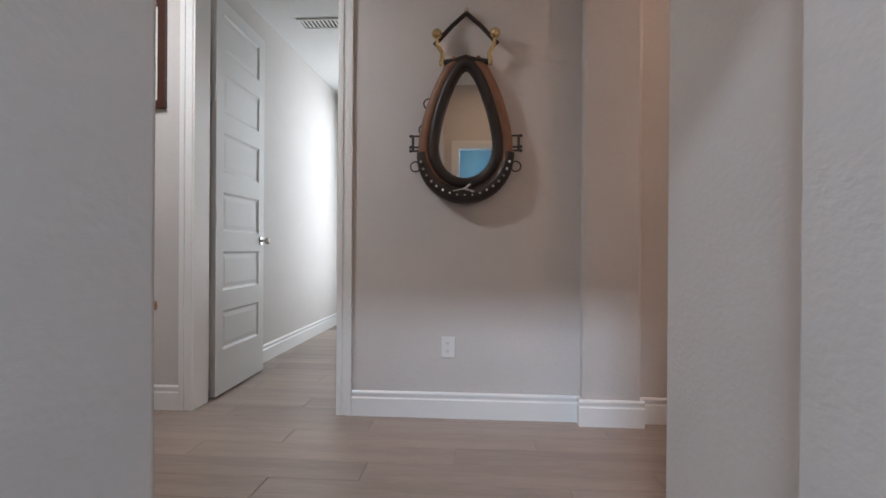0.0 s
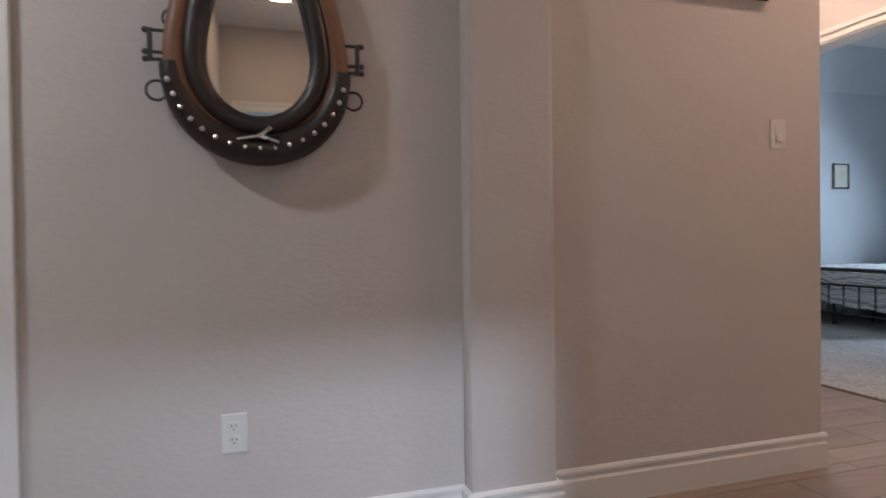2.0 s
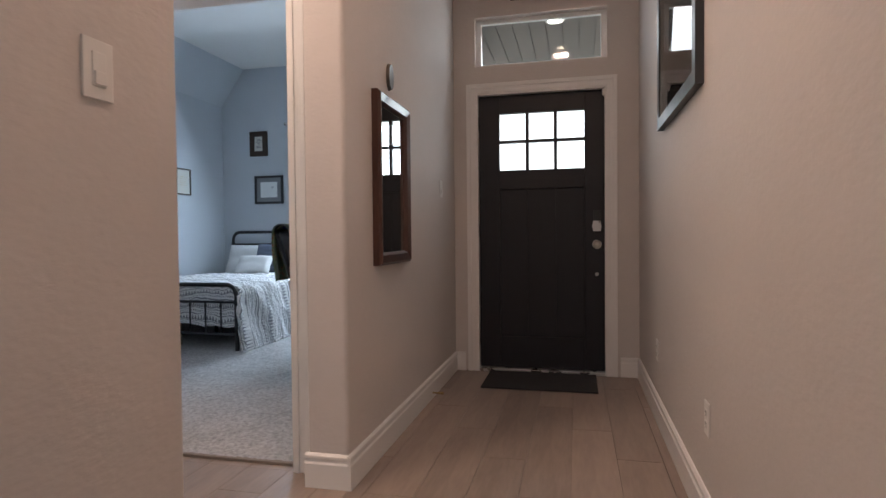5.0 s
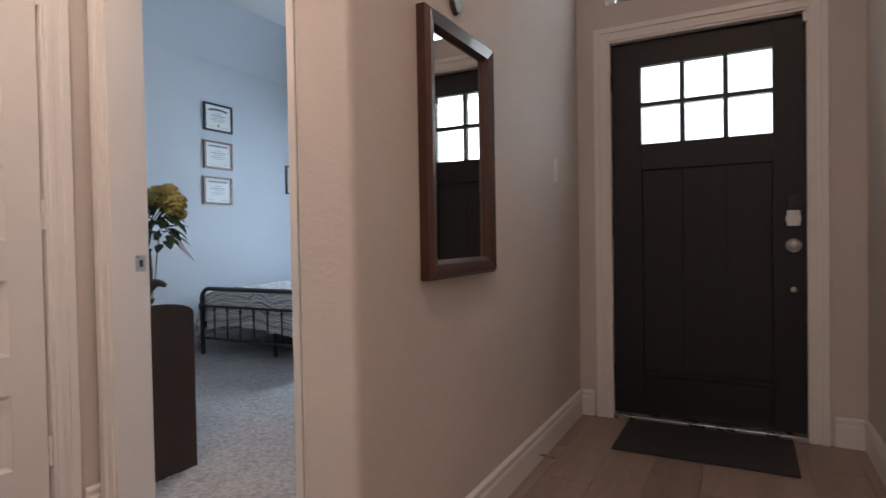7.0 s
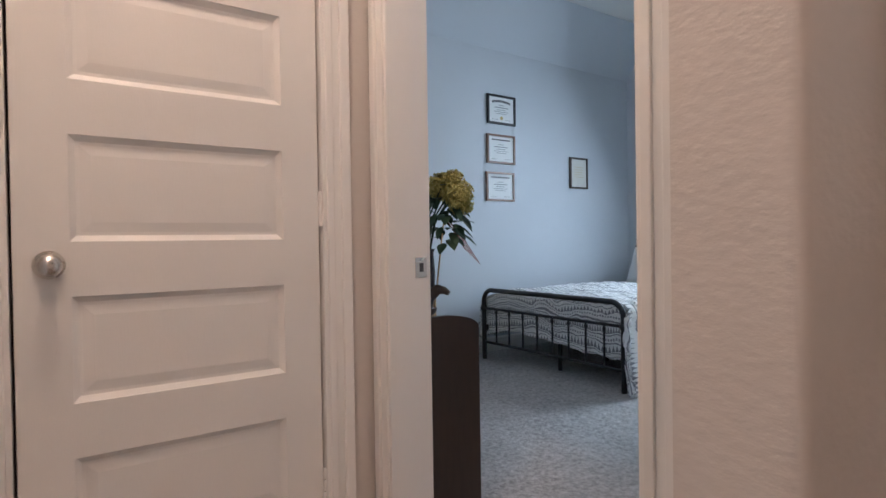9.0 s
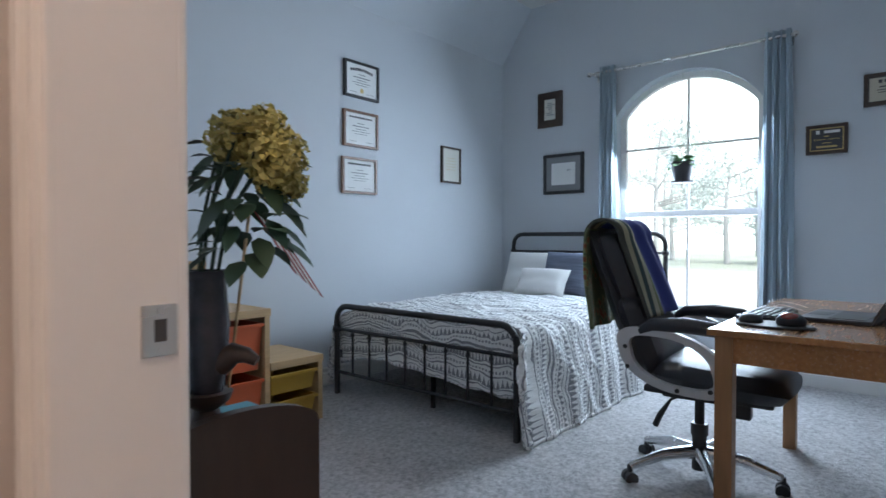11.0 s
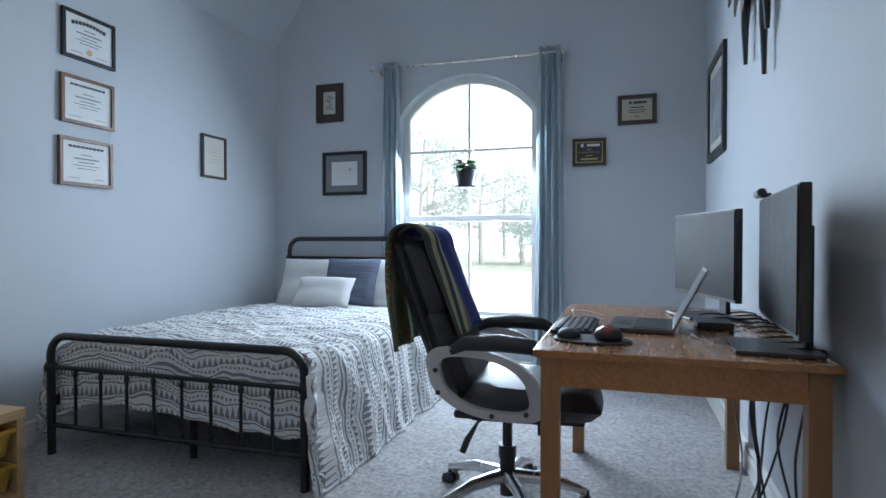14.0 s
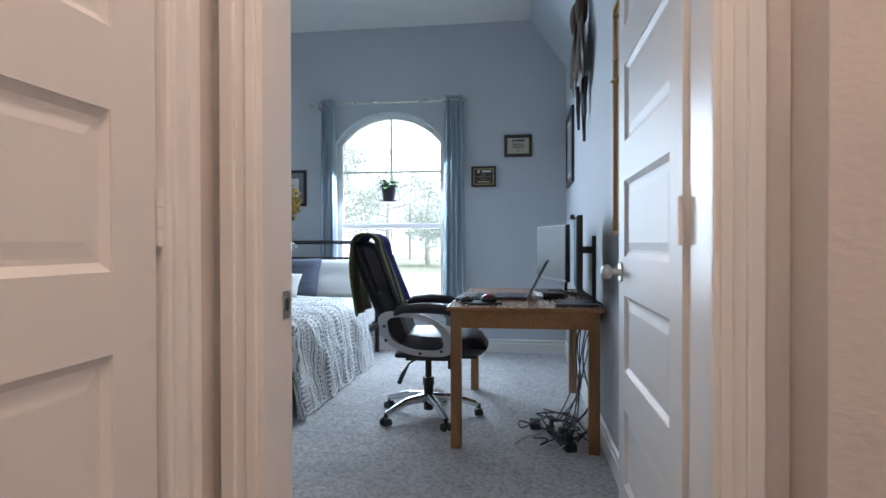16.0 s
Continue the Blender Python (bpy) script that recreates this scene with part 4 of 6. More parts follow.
def cushion(bm, m, w, d, h, n=14, puff=0.35):
    for side in (1, -1):
        g = []
        for i in range(n + 1):
            row = []
            for j in range(n + 1):
                a, b = i / n * 2 - 1, j / n * 2 - 1
                k = (max(0, 1 - abs(a) ** 5) * max(0, 1 - abs(b) ** 5)) ** 0.4
                ra = a * (1 - 0.06 * b * b)
                row.append(bm.verts.new(m @ Vector((ra * w / 2, b * (1 - 0.06 * a * a) * d / 2, side * h / 2 * k))))
            g.append(row)
        for i in range(n):
            for j in range(n):
                bm.faces.new((g[i][j], g[i + 1][j], g[i + 1][j + 1], g[i][j + 1]))
    bmesh.ops.remove_doubles(bm, verts=bm.verts, dist=0.0005)


bm = bmesh.new()
cushion(bm, pose(0, -0.10, 0.475, 3), 0.50, 0.54, 0.13)
part("seat", bm, LEATHER, ch, smooth=True)
bm = bmesh.new()
box(bm, -0.20, 0.20, -0.30, 0.18, 0.40, 0.43)
part("seat_pan", bm, BLACKPL, ch, bevel=0.012)
for z, h, w, y in ((0.64, 0.36, 0.50, 0.205), (0.90, 0.38, 0.45, 0.305)):
    bm = bmesh.new()
    cushion(bm, pose(0, y, z, 90 - 21), w, h, 0.14)
    part("back_cushion", bm, LEATHER, ch, smooth=True)
bm = bmesh.new()
cushion(bm, pose(0, 0.295, 0.77, 90 - 21), 0.46, 0.70, 0.09)
part("back_shell", bm, BLACKPL, ch, smooth=True)
for s in (-1, 1):
    bm = bmesh.new()
    loop = []
    for i in range(40):
        a = 2 * math.pi * i / 40
        ca, sa = math.cos(a), math.sin(a)
        yy = 0.05 + 0.20 * math.copysign(abs(ca) ** 0.75, ca) + 0.06 * sa
        zz = 0.555 + 0.125 * math.copysign(abs(sa) ** 0.75, sa) + 0.02 * ca
        loop.append((s * 0.275, yy, zz))
    for i in range(40):
        p, q = loop[i], loop[(i + 1) % 40]
        c = (s * 0.275, 0.05, 0.555)
        inn = [tuple(c[k] + (r[k] - c[k]) * 0.76 for k in range(3)) for r in (p, q)]
        vs = [bm.verts.new((x + dx, y, z)) for dx in (-0.017, 0.017) for x, y, z in (p, q, inn[1], inn[0])]
        for fidx in ((0, 1, 2, 3), (7, 6, 5, 4), (0, 4, 5, 1), (3, 2, 6, 7)):
            bm.faces.new([vs[k] for k in fidx])
    bmesh.ops.remove_doubles(bm, verts=bm.verts, dist=0.0005)
    arm = part("arm_loop", bm, SILVER, ch, "silver-grey plastic arm loop", smooth=True)
    for yy, zz in ((0.225, 0.60), (0.215, 0.52), (0.02, 0.447), (-0.10, 0.46)):
        bm = bmesh.new()
        rod(bm, (s * 0.255, yy, zz), (s * 0.296, yy, zz), 0.009, n=10)
        part("bolt", bm, BLACKPL, arm)
    bm = bmesh.new()
    tube(bm, [(s * 0.275, 0.17, 0.665), (s * 0.275, 0.12, 0.695), (s * 0.28, 0.0, 0.705), (s * 0.285, -0.12, 0.695), (s * 0.285, -0.18, 0.67)], lambda u: 0.02 + 0.012 * math.sin(math.pi * u), 10)
    part("arm_pad", bm, LEATHER, ch, "padded black leather armrest", smooth=True)


# quilted throw hung over the chair back
def throw_material():
    m = bpy.data.materials.new("patchwork_throw")
    m.use_nodes = True
    N, L = m.node_tree.nodes, m.node_tree.links
    b = N["Principled BSDF"]
    b.inputs["Roughness"].default_value = 0.9
    uv = N.new("ShaderNodeUVMap")
    uv.uv_map = "UVMap"
    sp = N.new("ShaderNodeSeparateXYZ")
    L.new(uv.outputs[0], sp.inputs[0])
    vo = N.new("ShaderNodeTexVoronoi")
    vo.inputs["Scale"].default_value = 22
    L.new(uv.outputs[0], vo.inputs["Vector"])
    dots = N.new("ShaderNodeValToRGB")
    dots.color_ramp.interpolation = "CONSTANT"
    e = dots.color_ramp.elements
    e[0].position, e[0].color = 0.0, (0.22, 0.07, 0.03, 1)
    e[1].position, e[1].color = 0.3, (0.20, 0.20, 0.09, 1)
    e2 = e.new(0.45)
    e2.color = (0.10, 0.12, 0.06, 1)
    L.new(vo.outputs["Distance"], dots.inputs[0])
    strip = N.new("ShaderNodeValToRGB")
    strip.color_ramp.interpolation = "CONSTANT"
    s = strip.color_ramp.elements
    s[0].position, s[0].color = 0.0, (0.05, 0.05, 0.04, 1)
    s[1].position, s[1].color = 0.07, (0.30, 0.28, 0.19, 1)
    for pos, col in ((0.14, (0.03, 0.05, 0.05, 1)), (0.20, (0.34, 0.32, 0.24, 1)), (0.26, (0.10, 0.11, 0.05, 1)), (0.33, (0.025, 0.035, 0.17, 1))):
        s.new(pos).color = col
    L.new(sp.outputs[1], strip.inputs[0])
    mix = N.new("ShaderNodeMix")
    mix.data_type = "RGBA"
    gt = N.new("ShaderNodeMath")
    gt.operation = "GREATER_THAN"
    gt.inputs[1].default_value = 0.55
    L.new(sp.outputs[0], gt.inputs[0])
    L.new(gt.outputs[0], mix.inputs["Factor"])
    L.new(strip.outputs[0], mix.inputs["A"])
    L.new(dots.outputs[0], mix.inputs["B"])
    L.new(mix.outputs["Result"], b.inputs["Base Color"])
    return m


def throw_place(u, v):
    # u runs from the front of the chair back over the top and down behind; v across the chair
    lean = math.tan(radians(21))
    top = 1.045
    L1, r, L2 = 0.33, 0.088, 0.40
    total = L1 + math.pi * r + L2
    d = u * total
    wob = 0.012 * math.sin(v * 14 + u * 5)
    if d < L1:
        z = top - (L1 - d)
        off = -r
    elif d < L1 + math.pi * r:
        a = (d - L1) / r
        z = top + r * math.sin(a)
        off = -r * math.cos(a)
    else:
        z = top - (d - L1 - math.pi * r)
        off = r + 0.02 * math.sin(9 * (top - z))
    y = 0.352 + (min(z, top) - top) * lean * (1 if off < 0 else 0.12) + off + wob
    x = (v - 0.5) * 0.47 * (1 - 0.16 * math.sin(math.pi * u)) + 0.012 * math.sin(u * 9)
    return (x, y, z)


ob = cloth_grid("throw_blanket", 50, 26, throw_place, lambda u, v: (u, v), throw_material(), 0.014)
ob.matrix_world = ch.matrix_world
tagged(ob, "patchwork quilted throw in blue and olive over the chair back", "throw")

# ---- horse collar mirror on the hall wall ----
CX, CZ = 0.388, 1.55
hc = thing("horse_collar_mirror", pose(CX, YC, CZ), "leather horse collar with brass hames framing a mirror", "mirror")


def egg(k, a, top=0.36, bot=0.215, half=0.135):
    """Outline of an egg standing on its wide end, grown by k."""
    s, c = math.sin(a), math.cos(a)
    z = (top + k * 0.9 if c > 0 else bot + k) * c
    w = (half + k) * (1 - 0.20 * c - (0.12 if c > 0 else 0.0) * c)
    return (w * s, z - 0.02)


bm = bmesh.new()
vs = [bm.verts.new((egg(0.02, 2 * math.pi * i / 48)[0], -0.030, egg(0.02, 2 * math.pi * i / 48)[1])) for i in range(48)]
vb = [bm.verts.new((v.co.x, -0.024, v.co.z)) for v in vs]
bm.faces.new(vs), bm.faces.new(vb[::-1])
part("mirror_glass", bm, MIRROR, hc, "egg-shaped mirror glass")
for k, r, y, mat, nm in ((0.036, 0.031, -0.05, LEATHERDARK, "inner_roll"), (0.082, 0.034, -0.04, LEATHERTAN, "tan_band")):
    bm = bmesh.new()
    if nm == "tan_band":
        tube(bm, [(egg(k, q)[0], y, egg(k, q)[1]) for q in [math.pi * (0.10 + 1.8 * i / 56) for i in range(57)]], r, 10)
    else:
        tube(bm, [(egg(k, 2 * math.pi * i / 56)[0], y, egg(k, 2 * math.pi * i / 56)[1]) for i in range(56)], r, 10, True)
    part(nm, bm, mat, hc, smooth=True)
bm = bmesh.new()
tube(bm, [(egg(0.094, a)[0], -0.048, egg(0.094, a)[1] - 0.008) for a in [math.pi * (0.58 + 0.84 * i / 28) for i in range(29)]], lambda u: 0.030 + 0.016 * math.sin(math.pi * u), 12)
part("lower_pad", bm, LEATHERDARK, hc, smooth=True)
for i in range(17):
    a = math.pi * (0.64 + 0.72 * i / 16)
    bm = bmesh.new()
    ball(bm, (egg(0.105, a)[0], -0.088, egg(0.095, a)[1] - 0.008), 0.0075, n=8)
    part("stud", bm, NICKEL, hc)
for s in (-1, 1):
    bm = bmesh.new()
    tube(bm, [(s * 0.13, -0.06, 0.36), (s * 0.125, -0.07, 0.42), (s * 0.15, -0.075, 0.46), (s * 0.155, -0.075, 0.50)], lambda u: 0.014 - 0.004 * u, 10)
    ball(bm, (s * 0.155, -0.075, 0.525), 0.028, n=16)
    part("hame_horn", bm, BRASS, hc, "polished brass horn with ball end", smooth=True)
    bm = bmesh.new()
    tube(bm, [(s * 0.17, -0.05, 0.475), (s * 0.08, -0.03, 0.58), (0, -0.02, 0.655)], 0.013, 6)
    part("hanging_strap", bm, LEATHERDARK, hc)
    for z, big in ((0.02, 0), (0.16, 0), (-0.18, 1)):
        if s > 0 and not big:
            continue
        bm = bmesh.new()
        xx = s * (0.27 if big else (0.225 if z < 0.1 else 0.20))
        tube(bm, [(xx + 0.027 * math.cos(q), -0.04, z + 0.027 * math.sin(q)) for q in [2 * math.pi * i / 20 for i in range(20)]], 0.004, 6, True)
        part("ring", bm, DARKGREY, hc)
    bm = bmesh.new()
    xx = s * 0.285
    rod(bm, (xx, -0.04, -0.10), (xx, -0.04, -0.01), 0.007)
    for z in (-0.095, -0.075, -0.015):
        rod(bm, (xx - s * 0.06, -0.04, z), (xx + s * 0.012, -0.04, z), 0.005)
        ball(bm, (xx + s * 0.012, -0.04, z), 0.009, n=8)
    part("shackle", bm, DARKGREY, hc, smooth=True)
bm = bmesh.new()
rod(bm, (0, -0.001, 0.665), (0, -0.03, 0.665), 0.006)
ball(bm, (0, -0.036, 0.665), 0.013, n=12)
part("wall_hook", bm, NICKEL, hc, smooth=True)
bm = bmesh.new()
tube(bm, [(-0.06, -0.09, -0.315), (0.0, -0.10, -0.305), (0.03, -0.095, -0.28)], 0.006, 6)
tube(bm, [(0.0, -0.10, -0.305), (0.05, -0.09, -0.32)], 0.006, 6)
part("spur_emblem", bm, NICKEL, hc)
bm = bmesh.new()
tube(bm, [(-0.14, -0.05, 0.375), (-0.05, -0.06, 0.385), (0, -0.065, 0.40), (0.05, -0.06, 0.385), (0.14, -0.05, 0.375)], 0.016, 8)
part("top_strap", bm, LEATHERDARK, hc, smooth=True)


# ---- wall plates ----
def plate(name, m, label, kind):
    """m: its face looks along local -y."""
    th = thing(name, m, label, kind)
    part("cover_plate", bx(-0.036, 0.036, -0.006, -0.0005, -0.0575, 0.0575), WHITEPL, th, bevel=0.003)
    if kind == "outlet":
        for z in (-0.02, 0.02):
            part("socket", bx(-0.016, 0.016, -0.008, -0.006, z - 0.013, z + 0.013), WHITEPL, th, bevel=0.002)
            for x, h in ((-0.006, 0.005), (0.006, 0.004)):
                part("slot", bx(x - 0.0012, x + 0.0012, -0.0086, -0.008, z - h + 0.003, z + h + 0.003), INK, th)
            part("ground_hole", bx(-0.002, 0.002, -0.0086, -0.008, z - 0.010, z - 0.006), INK, th)
    else:
        part("rocker", bx(-0.016, 0.016, -0.0085, -0.006, -0.033, 0.033), WHITEPL, th, bevel=0.0015)
        part("rocker_tip", bx(-0.014, 0.014, -0.013, -0.0085, -0.030, -0.004), WHITEPL, th, bevel=0.002)


plate("wall_outlet", pose(0.299, YC, 0.388), "white double outlet low on the hall wall", "outlet")
plate("light_switch", pose(2.33, YC, 1.345), "white rocker light switch on the greige wall", "switch")
plate("light_switch", pose(5.17, YC, 1.335), "white rocker light switch near the front door", "switch")
plate("wall_outlet", pose(4.70, YR, 0.38, 0, 0, 180), "white outlet on the foyer wall", "outlet")
plate("wall_outlet", pose(3.48, YR, 0.39, 0, 0, 180), "white outlet on the foyer wall", "outlet")
plate("wall_outlet", pose(5.05, RW, 0.35, 0, 0, 180), "white outlet by the desk", "outlet")


# ---- framed things ----
def framed(name, m, w, h, bar, frame_mat, fill, label, category, inner=0.0, inner_mat=None, depth=0.022, glass=False, group=""):
    """m: centre on the wall, face along local -y."""
    th = thing(name, m, label, category, group)
    bm = bmesh.new()
    x0, x1, z0, z1 = -w / 2, w / 2, -h / 2, h / 2
    outer = [(x0, z0), (x1, z0), (x1, z1), (x0, z1)]
    inn = [(x0 + bar, z0 + bar), (x1 - bar, z0 + bar), (x1 - bar, z1 - bar), (x0 + bar, z1 - bar)]
    for k in range(4):
        l = (k + 1) % 4
        prism(bm, [outer[k], outer[l], inn[l], inn[k]], depth, Matrix.Translation((0, -depth - 0.001, 0)))
    bmesh.ops.remove_doubles(bm, verts=bm.verts, dist=0.0001)
    part("frame", bm, frame_mat, th)
    part("backing", bx(x0 + bar * 0.6, x1 - bar * 0.6, -depth * 0.55, -0.002, z0 + bar * 0.6, z1 - bar * 0.6), inner_mat or fill, th)
    if inner:
        part("sheet", bx(x0 + bar + inner, x1 - bar - inner, -depth * 0.55 - 0.003, -depth * 0.55, z0 + bar + inner, z1 - bar - inner), fill, th)
    return th


def bars(th, rows, mat, y, label="printed lines"):
    """Plain bars for print that cannot be read: (x centre, z, width, height)."""
    for x, z, w, h in rows:
        part("print_line", bx(x - w / 2, x + w / 2, y - 0.0012, y, z - h / 2, z + h / 2), mat, th)


def words(th, body, size, x, y, z, mat, name="lettering"):
    cu = bpy.data.curves.new(name, "FONT")
    cu.body, cu.size, cu.align_x, cu.align_y, cu.extrude = body, size, "CENTER", "CENTER", 0.0006
    o = new("lettering_curve", cu)
    dg = bpy.context.evaluated_depsgraph_get()
    me = bpy.data.meshes.new_from_object(o.evaluated_get(dg))
    bpy.data.objects.remove(o)
    me.materials.clear()
    me.materials.append(mat)
    ob = new(name, me)
    ob.parent = th
    ob.matrix_basis = pose(x, y, z, 90)


FRAME_BLACK = material("black_picture_frame", (0.018, 0.018, 0.02), 0.4, stain=0.1)
FRAME_BROWN = material("mid_brown_frame", (0.16, 0.075, 0.04), 0.4, grain=0.2, grain_scale=20)
FRAME_GREY = material("bronze_frame", (0.07, 0.055, 0.04), 0.4, 0.3)
WHITEPAPER = material("white_paper", (0.74, 0.75, 0.74), 0.75, stain=0.03)
for cx, cz, fm, lab in ((6.285, 2.21, FRAME_BLACK, "black-framed certificate on the bedroom wall"), (6.275, 1.85, FRAME_BROWN, "brown wood-framed certificate on the bedroom wall"), (6.262, 1.507, FRAME_BROWN, "brown wood-framed certificate on the bedroom wall")):
    th = framed("certificate", pose(cx, LW, cz), 0.335, 0.265, 0.018, fm, WHITEPAPER, lab, "certificate", group="certificates on the wall")
    y = -0.0125
    if fm is FRAME_BLACK:
        bars(th, [(-0.10 + 0.022 * i, 0.068 + 0.012 * math.sin(math.pi * i / 9), 0.018, 0.02) for i in range(10)], INK, y)
        bm = bmesh.new()
        rod(bm, (0, y, -0.075), (0, y - 0.002, -0.075), 0.017, n=20)
        part("seal", bm, GOLD, th, "gold foil seal")
    else:
        bars(th, [(-0.10 + 0.025 * i, 0.085, 0.02, 0.013) for i in range(9)], INK, y)
    bars(th, [(0, 0.042, 0.07, 0.005), (0, 0.02, 0.16, 0.007), (0, 0.0, 0.10, 0.005), (0, -0.018, 0.17, 0.004), (0, -0.035, 0.12, 0.004), (-0.08, -0.09, 0.07, 0.003), (0.08, -0.09, 0.07, 0.003)], MAT_G, y)
th = framed("picture", pose(7.32, LW, 1.69), 0.26, 0.315, 0.016, FRAME_GREY, PAPER, "small bronze-framed cream document", "picture", group="pictures on the wall")
bars(th, [(0, 0.06 - 0.025 * i, 0.12, 0.003) for i in range(5)], GOLD, -0.0125)
R_FAR = pose(0, 0, 0, 0, 0, -90)
th = framed("picture", pose(FW, 6.61, 2.237) @ R_FAR, 0.25, 0.32, 0.065, DARKWOOD, PAPER, "dark wood-framed small drawing", "picture", group="pictures on the wall")
bars(th, [(0.01 * math.sin(i * 2.1), 0.06 - 0.018 * i, 0.05 + 0.02 * math.sin(i * 1.3), 0.008) for i in range(7)], MAT_G, -0.0125)
th = framed("picture", pose(FW, 6.472, 1.636) @ R_FAR, 0.405, 0.365, 0.028, FRAME_BLACK, WHITEPAPER, "black-framed document with a grey mat", "picture", 0.055, MAT_G, group="pictures on the wall")
bars(th, [(0.05, 0.03, 0.012, 0.018), (0.07, 0.035, 0.004, 0.014)], MAT_G, -0.0155)
th = framed("plaque", pose(FW, 4.47, 1.722) @ R_FAR, 0.24, 0.20, 0.022, DARKWOOD, INK, "dark award plaque with gold lettering", "plaque", 0.008, GOLD, group="award plaques")
bars(th, [(-0.05, 0.05, 0.02, 0.025), (0.03, 0.05, 0.09, 0.018)], WHITEPAPER, -0.0155)
bars(th, [(0.0, 0.02, 0.03, 0.006)], GOLD, -0.0155)
words(th, "Employee of the Year", 0.017, 0, -0.0158, 0.0, GOLD)
bars(th, [(0, -0.025, 0.05, 0.005), (0, -0.05, 0.12, 0.012)], GOLD, -0.0155)
th = framed("plaque", pose(FW, 4.137, 2.013) @ R_FAR, 0.265, 0.21, 0.024, DARKWOOD, material("pale_gold_plate", (0.50, 0.46, 0.36), 0.5, stain=0.05), "dark wood award plaque with a pale gold plate", "plaque", 0.006, INK, group="award plaques")
bars(th, [(-0.045, 0.05, 0.02, 0.022), (0.02, 0.05, 0.09, 0.018), (0, 0.015, 0.10, 0.008), (0, -0.005, 0.13, 0.005), (0, -0.02, 0.11, 0.005), (0, -0.05, 0.03, 0.005)], INK, -0.0165)
R_RIGHT = pose(0, 0, 0, 0, 0, 180)
PHOTO = material("grey_photo_print", (0.30, 0.30, 0.31), 0.5, grain=0.5, grain_scale=9, stain=0.6, stain_scale=5)
framed("picture", pose(7.60, RW, 1.885) @ R_RIGHT, 0.60, 0.62, 0.05, FRAME_BLACK, PHOTO, "black-framed print on the wall above the desk", "picture", 0.06, PAPER, group="pictures on the wall")
cb = framed("cork_board", pose(4.93, RW, 1.60) @ R_RIGHT, 0.47, 1.0, 0.022, PALEPINE, CORK, "pine-framed cork board with a few push pins", "cork board", depth=0.03)
for x, z in ((-0.12, 0.42), (0.05, 0.20), (-0.17, 0.16), (-0.10, 0.15), (-0.12, 0.24)):
    bm = bmesh.new()
    rod(bm, (x, -0.017, z), (x - 0.004, -0.04, z + 0.002), 0.0045, n=8)
    ball(bm, (x - 0.004, -0.042, z + 0.002), 0.007, n=8)
    part("push_pin", bm, BRASS, cb)
SEPIA = material("sepia_print", (0.22, 0.13, 0.08), 0.6, grain=0.5, grain_scale=10, stain=0.5, stain_scale=6)
framed("picture", pose(-1.56, YC, 2.02), 0.50, 0.62, 0.045, REDWOOD, SEPIA, "red-brown framed sepia print with cream mat", "picture", 0.085, PAPER)
framed("picture", pose(1.93, YC, 2.20), 0.70, 0.68, 0.045, FRAME_BLACK, PAPER, "large black-framed print on the greige wall", "picture", 0.10, material("pinkish_mat", (0.45, 0.37, 0.35), 0.85))
fp = framed("picture", pose(4.02, YR, 1.94) @ R_RIGHT, 0.95, 0.80, 0.055, FRAME_BLACK, PHOTO, "large dark framed picture under glass", "picture", 0.10, MAT_G, depth=0.03)
part("glass", bx(-0.42, 0.42, -0.027, -0.025, -0.345, 0.345), GLASS, fp)

fm = thing("wall_mirror", pose(4.085, YC, 1.285), "tall mirror in a red-brown wooden frame", "mirror")
bm = bmesh.new()
w, h, bar = 0.485, 0.80, 0.058
loops = []
for d, y in ((0, -0.001), (0, -0.03), (0.012, -0.042), (0.045, -0.034), (bar, -0.018), (bar, -0.001)):
    loops.append([bm.verts.new((sx * (w / 2 - d), y, sz * (h / 2 - d))) for sx, sz in ((-1, -1), (1, -1), (1, 1), (-1, 1))])
for A_, B_ in zip(loops, loops[1:]):
    for k in range(4):
        bm.faces.new((A_[k], A_[(k + 1) % 4], B_[(k + 1) % 4], B_[k]))
part("frame", bm, REDWOOD, fm)
part("mirror_glass", bx(-w / 2 + bar - 0.004, w / 2 - bar + 0.004, -0.014, -0.006, -h / 2 + bar - 0.004, h / 2 - bar + 0.004), MIRROR, fm)
bm = bmesh.new()
bmesh.ops.create_cone(bm, cap_ends=True, segments=28, radius1=0.05, radius2=0.045, depth=0.016, matrix=Matrix.Translation((4.09, YC - 0.009, 1.80)) @ pose(0, 0, 0, 90) @ Matrix.Diagonal((0.8, 1.35, 1, 1)))
tagged(make("oval_plaque", bm, FRAME_GREY, smooth=True), "small oval bronze plaque above the mirror", "plaque")

# half-round plaque over the transom
hp = thing("half_round_plaque", pose(XF, 2.83, 2.735, 0, 0, -90), "half-round gilded relief plaque above the transom", "plaque")
bm = bmesh.new()
prism(bm, [(0.205 * math.cos(math.pi * i / 20), 0.17 * math.sin(math.pi * i / 20)) for i in range(21)], 0.02, Matrix.Translation((0, -0.021, 0)))
part("backing", bm, GOLD, hp)
bm = bmesh.new()
tube(bm, [(0.2 * math.cos(math.pi * i / 20), -0.02, 0.165 * math.sin(math.pi * i / 20)) for i in range(21)] + [(-0.2 + 0.04 * i, -0.02, 0.004) for i in range(1, 10)], 0.012, 8, True)
part("rim", bm, FRAME_GREY, hp, smooth=True)
bm = bmesh.new()
for x, s in ((-0.07, 0.03), (0.0, 0.045), (0.07, 0.035)):
    ball(bm, (x, -0.02, 0.06), s, (1, 0.3, 0.9), 10)
part("relief", bm, FRAME_GREY, hp, smooth=True)

# brass stop on the foyer baseboard
bm = bmesh.new()
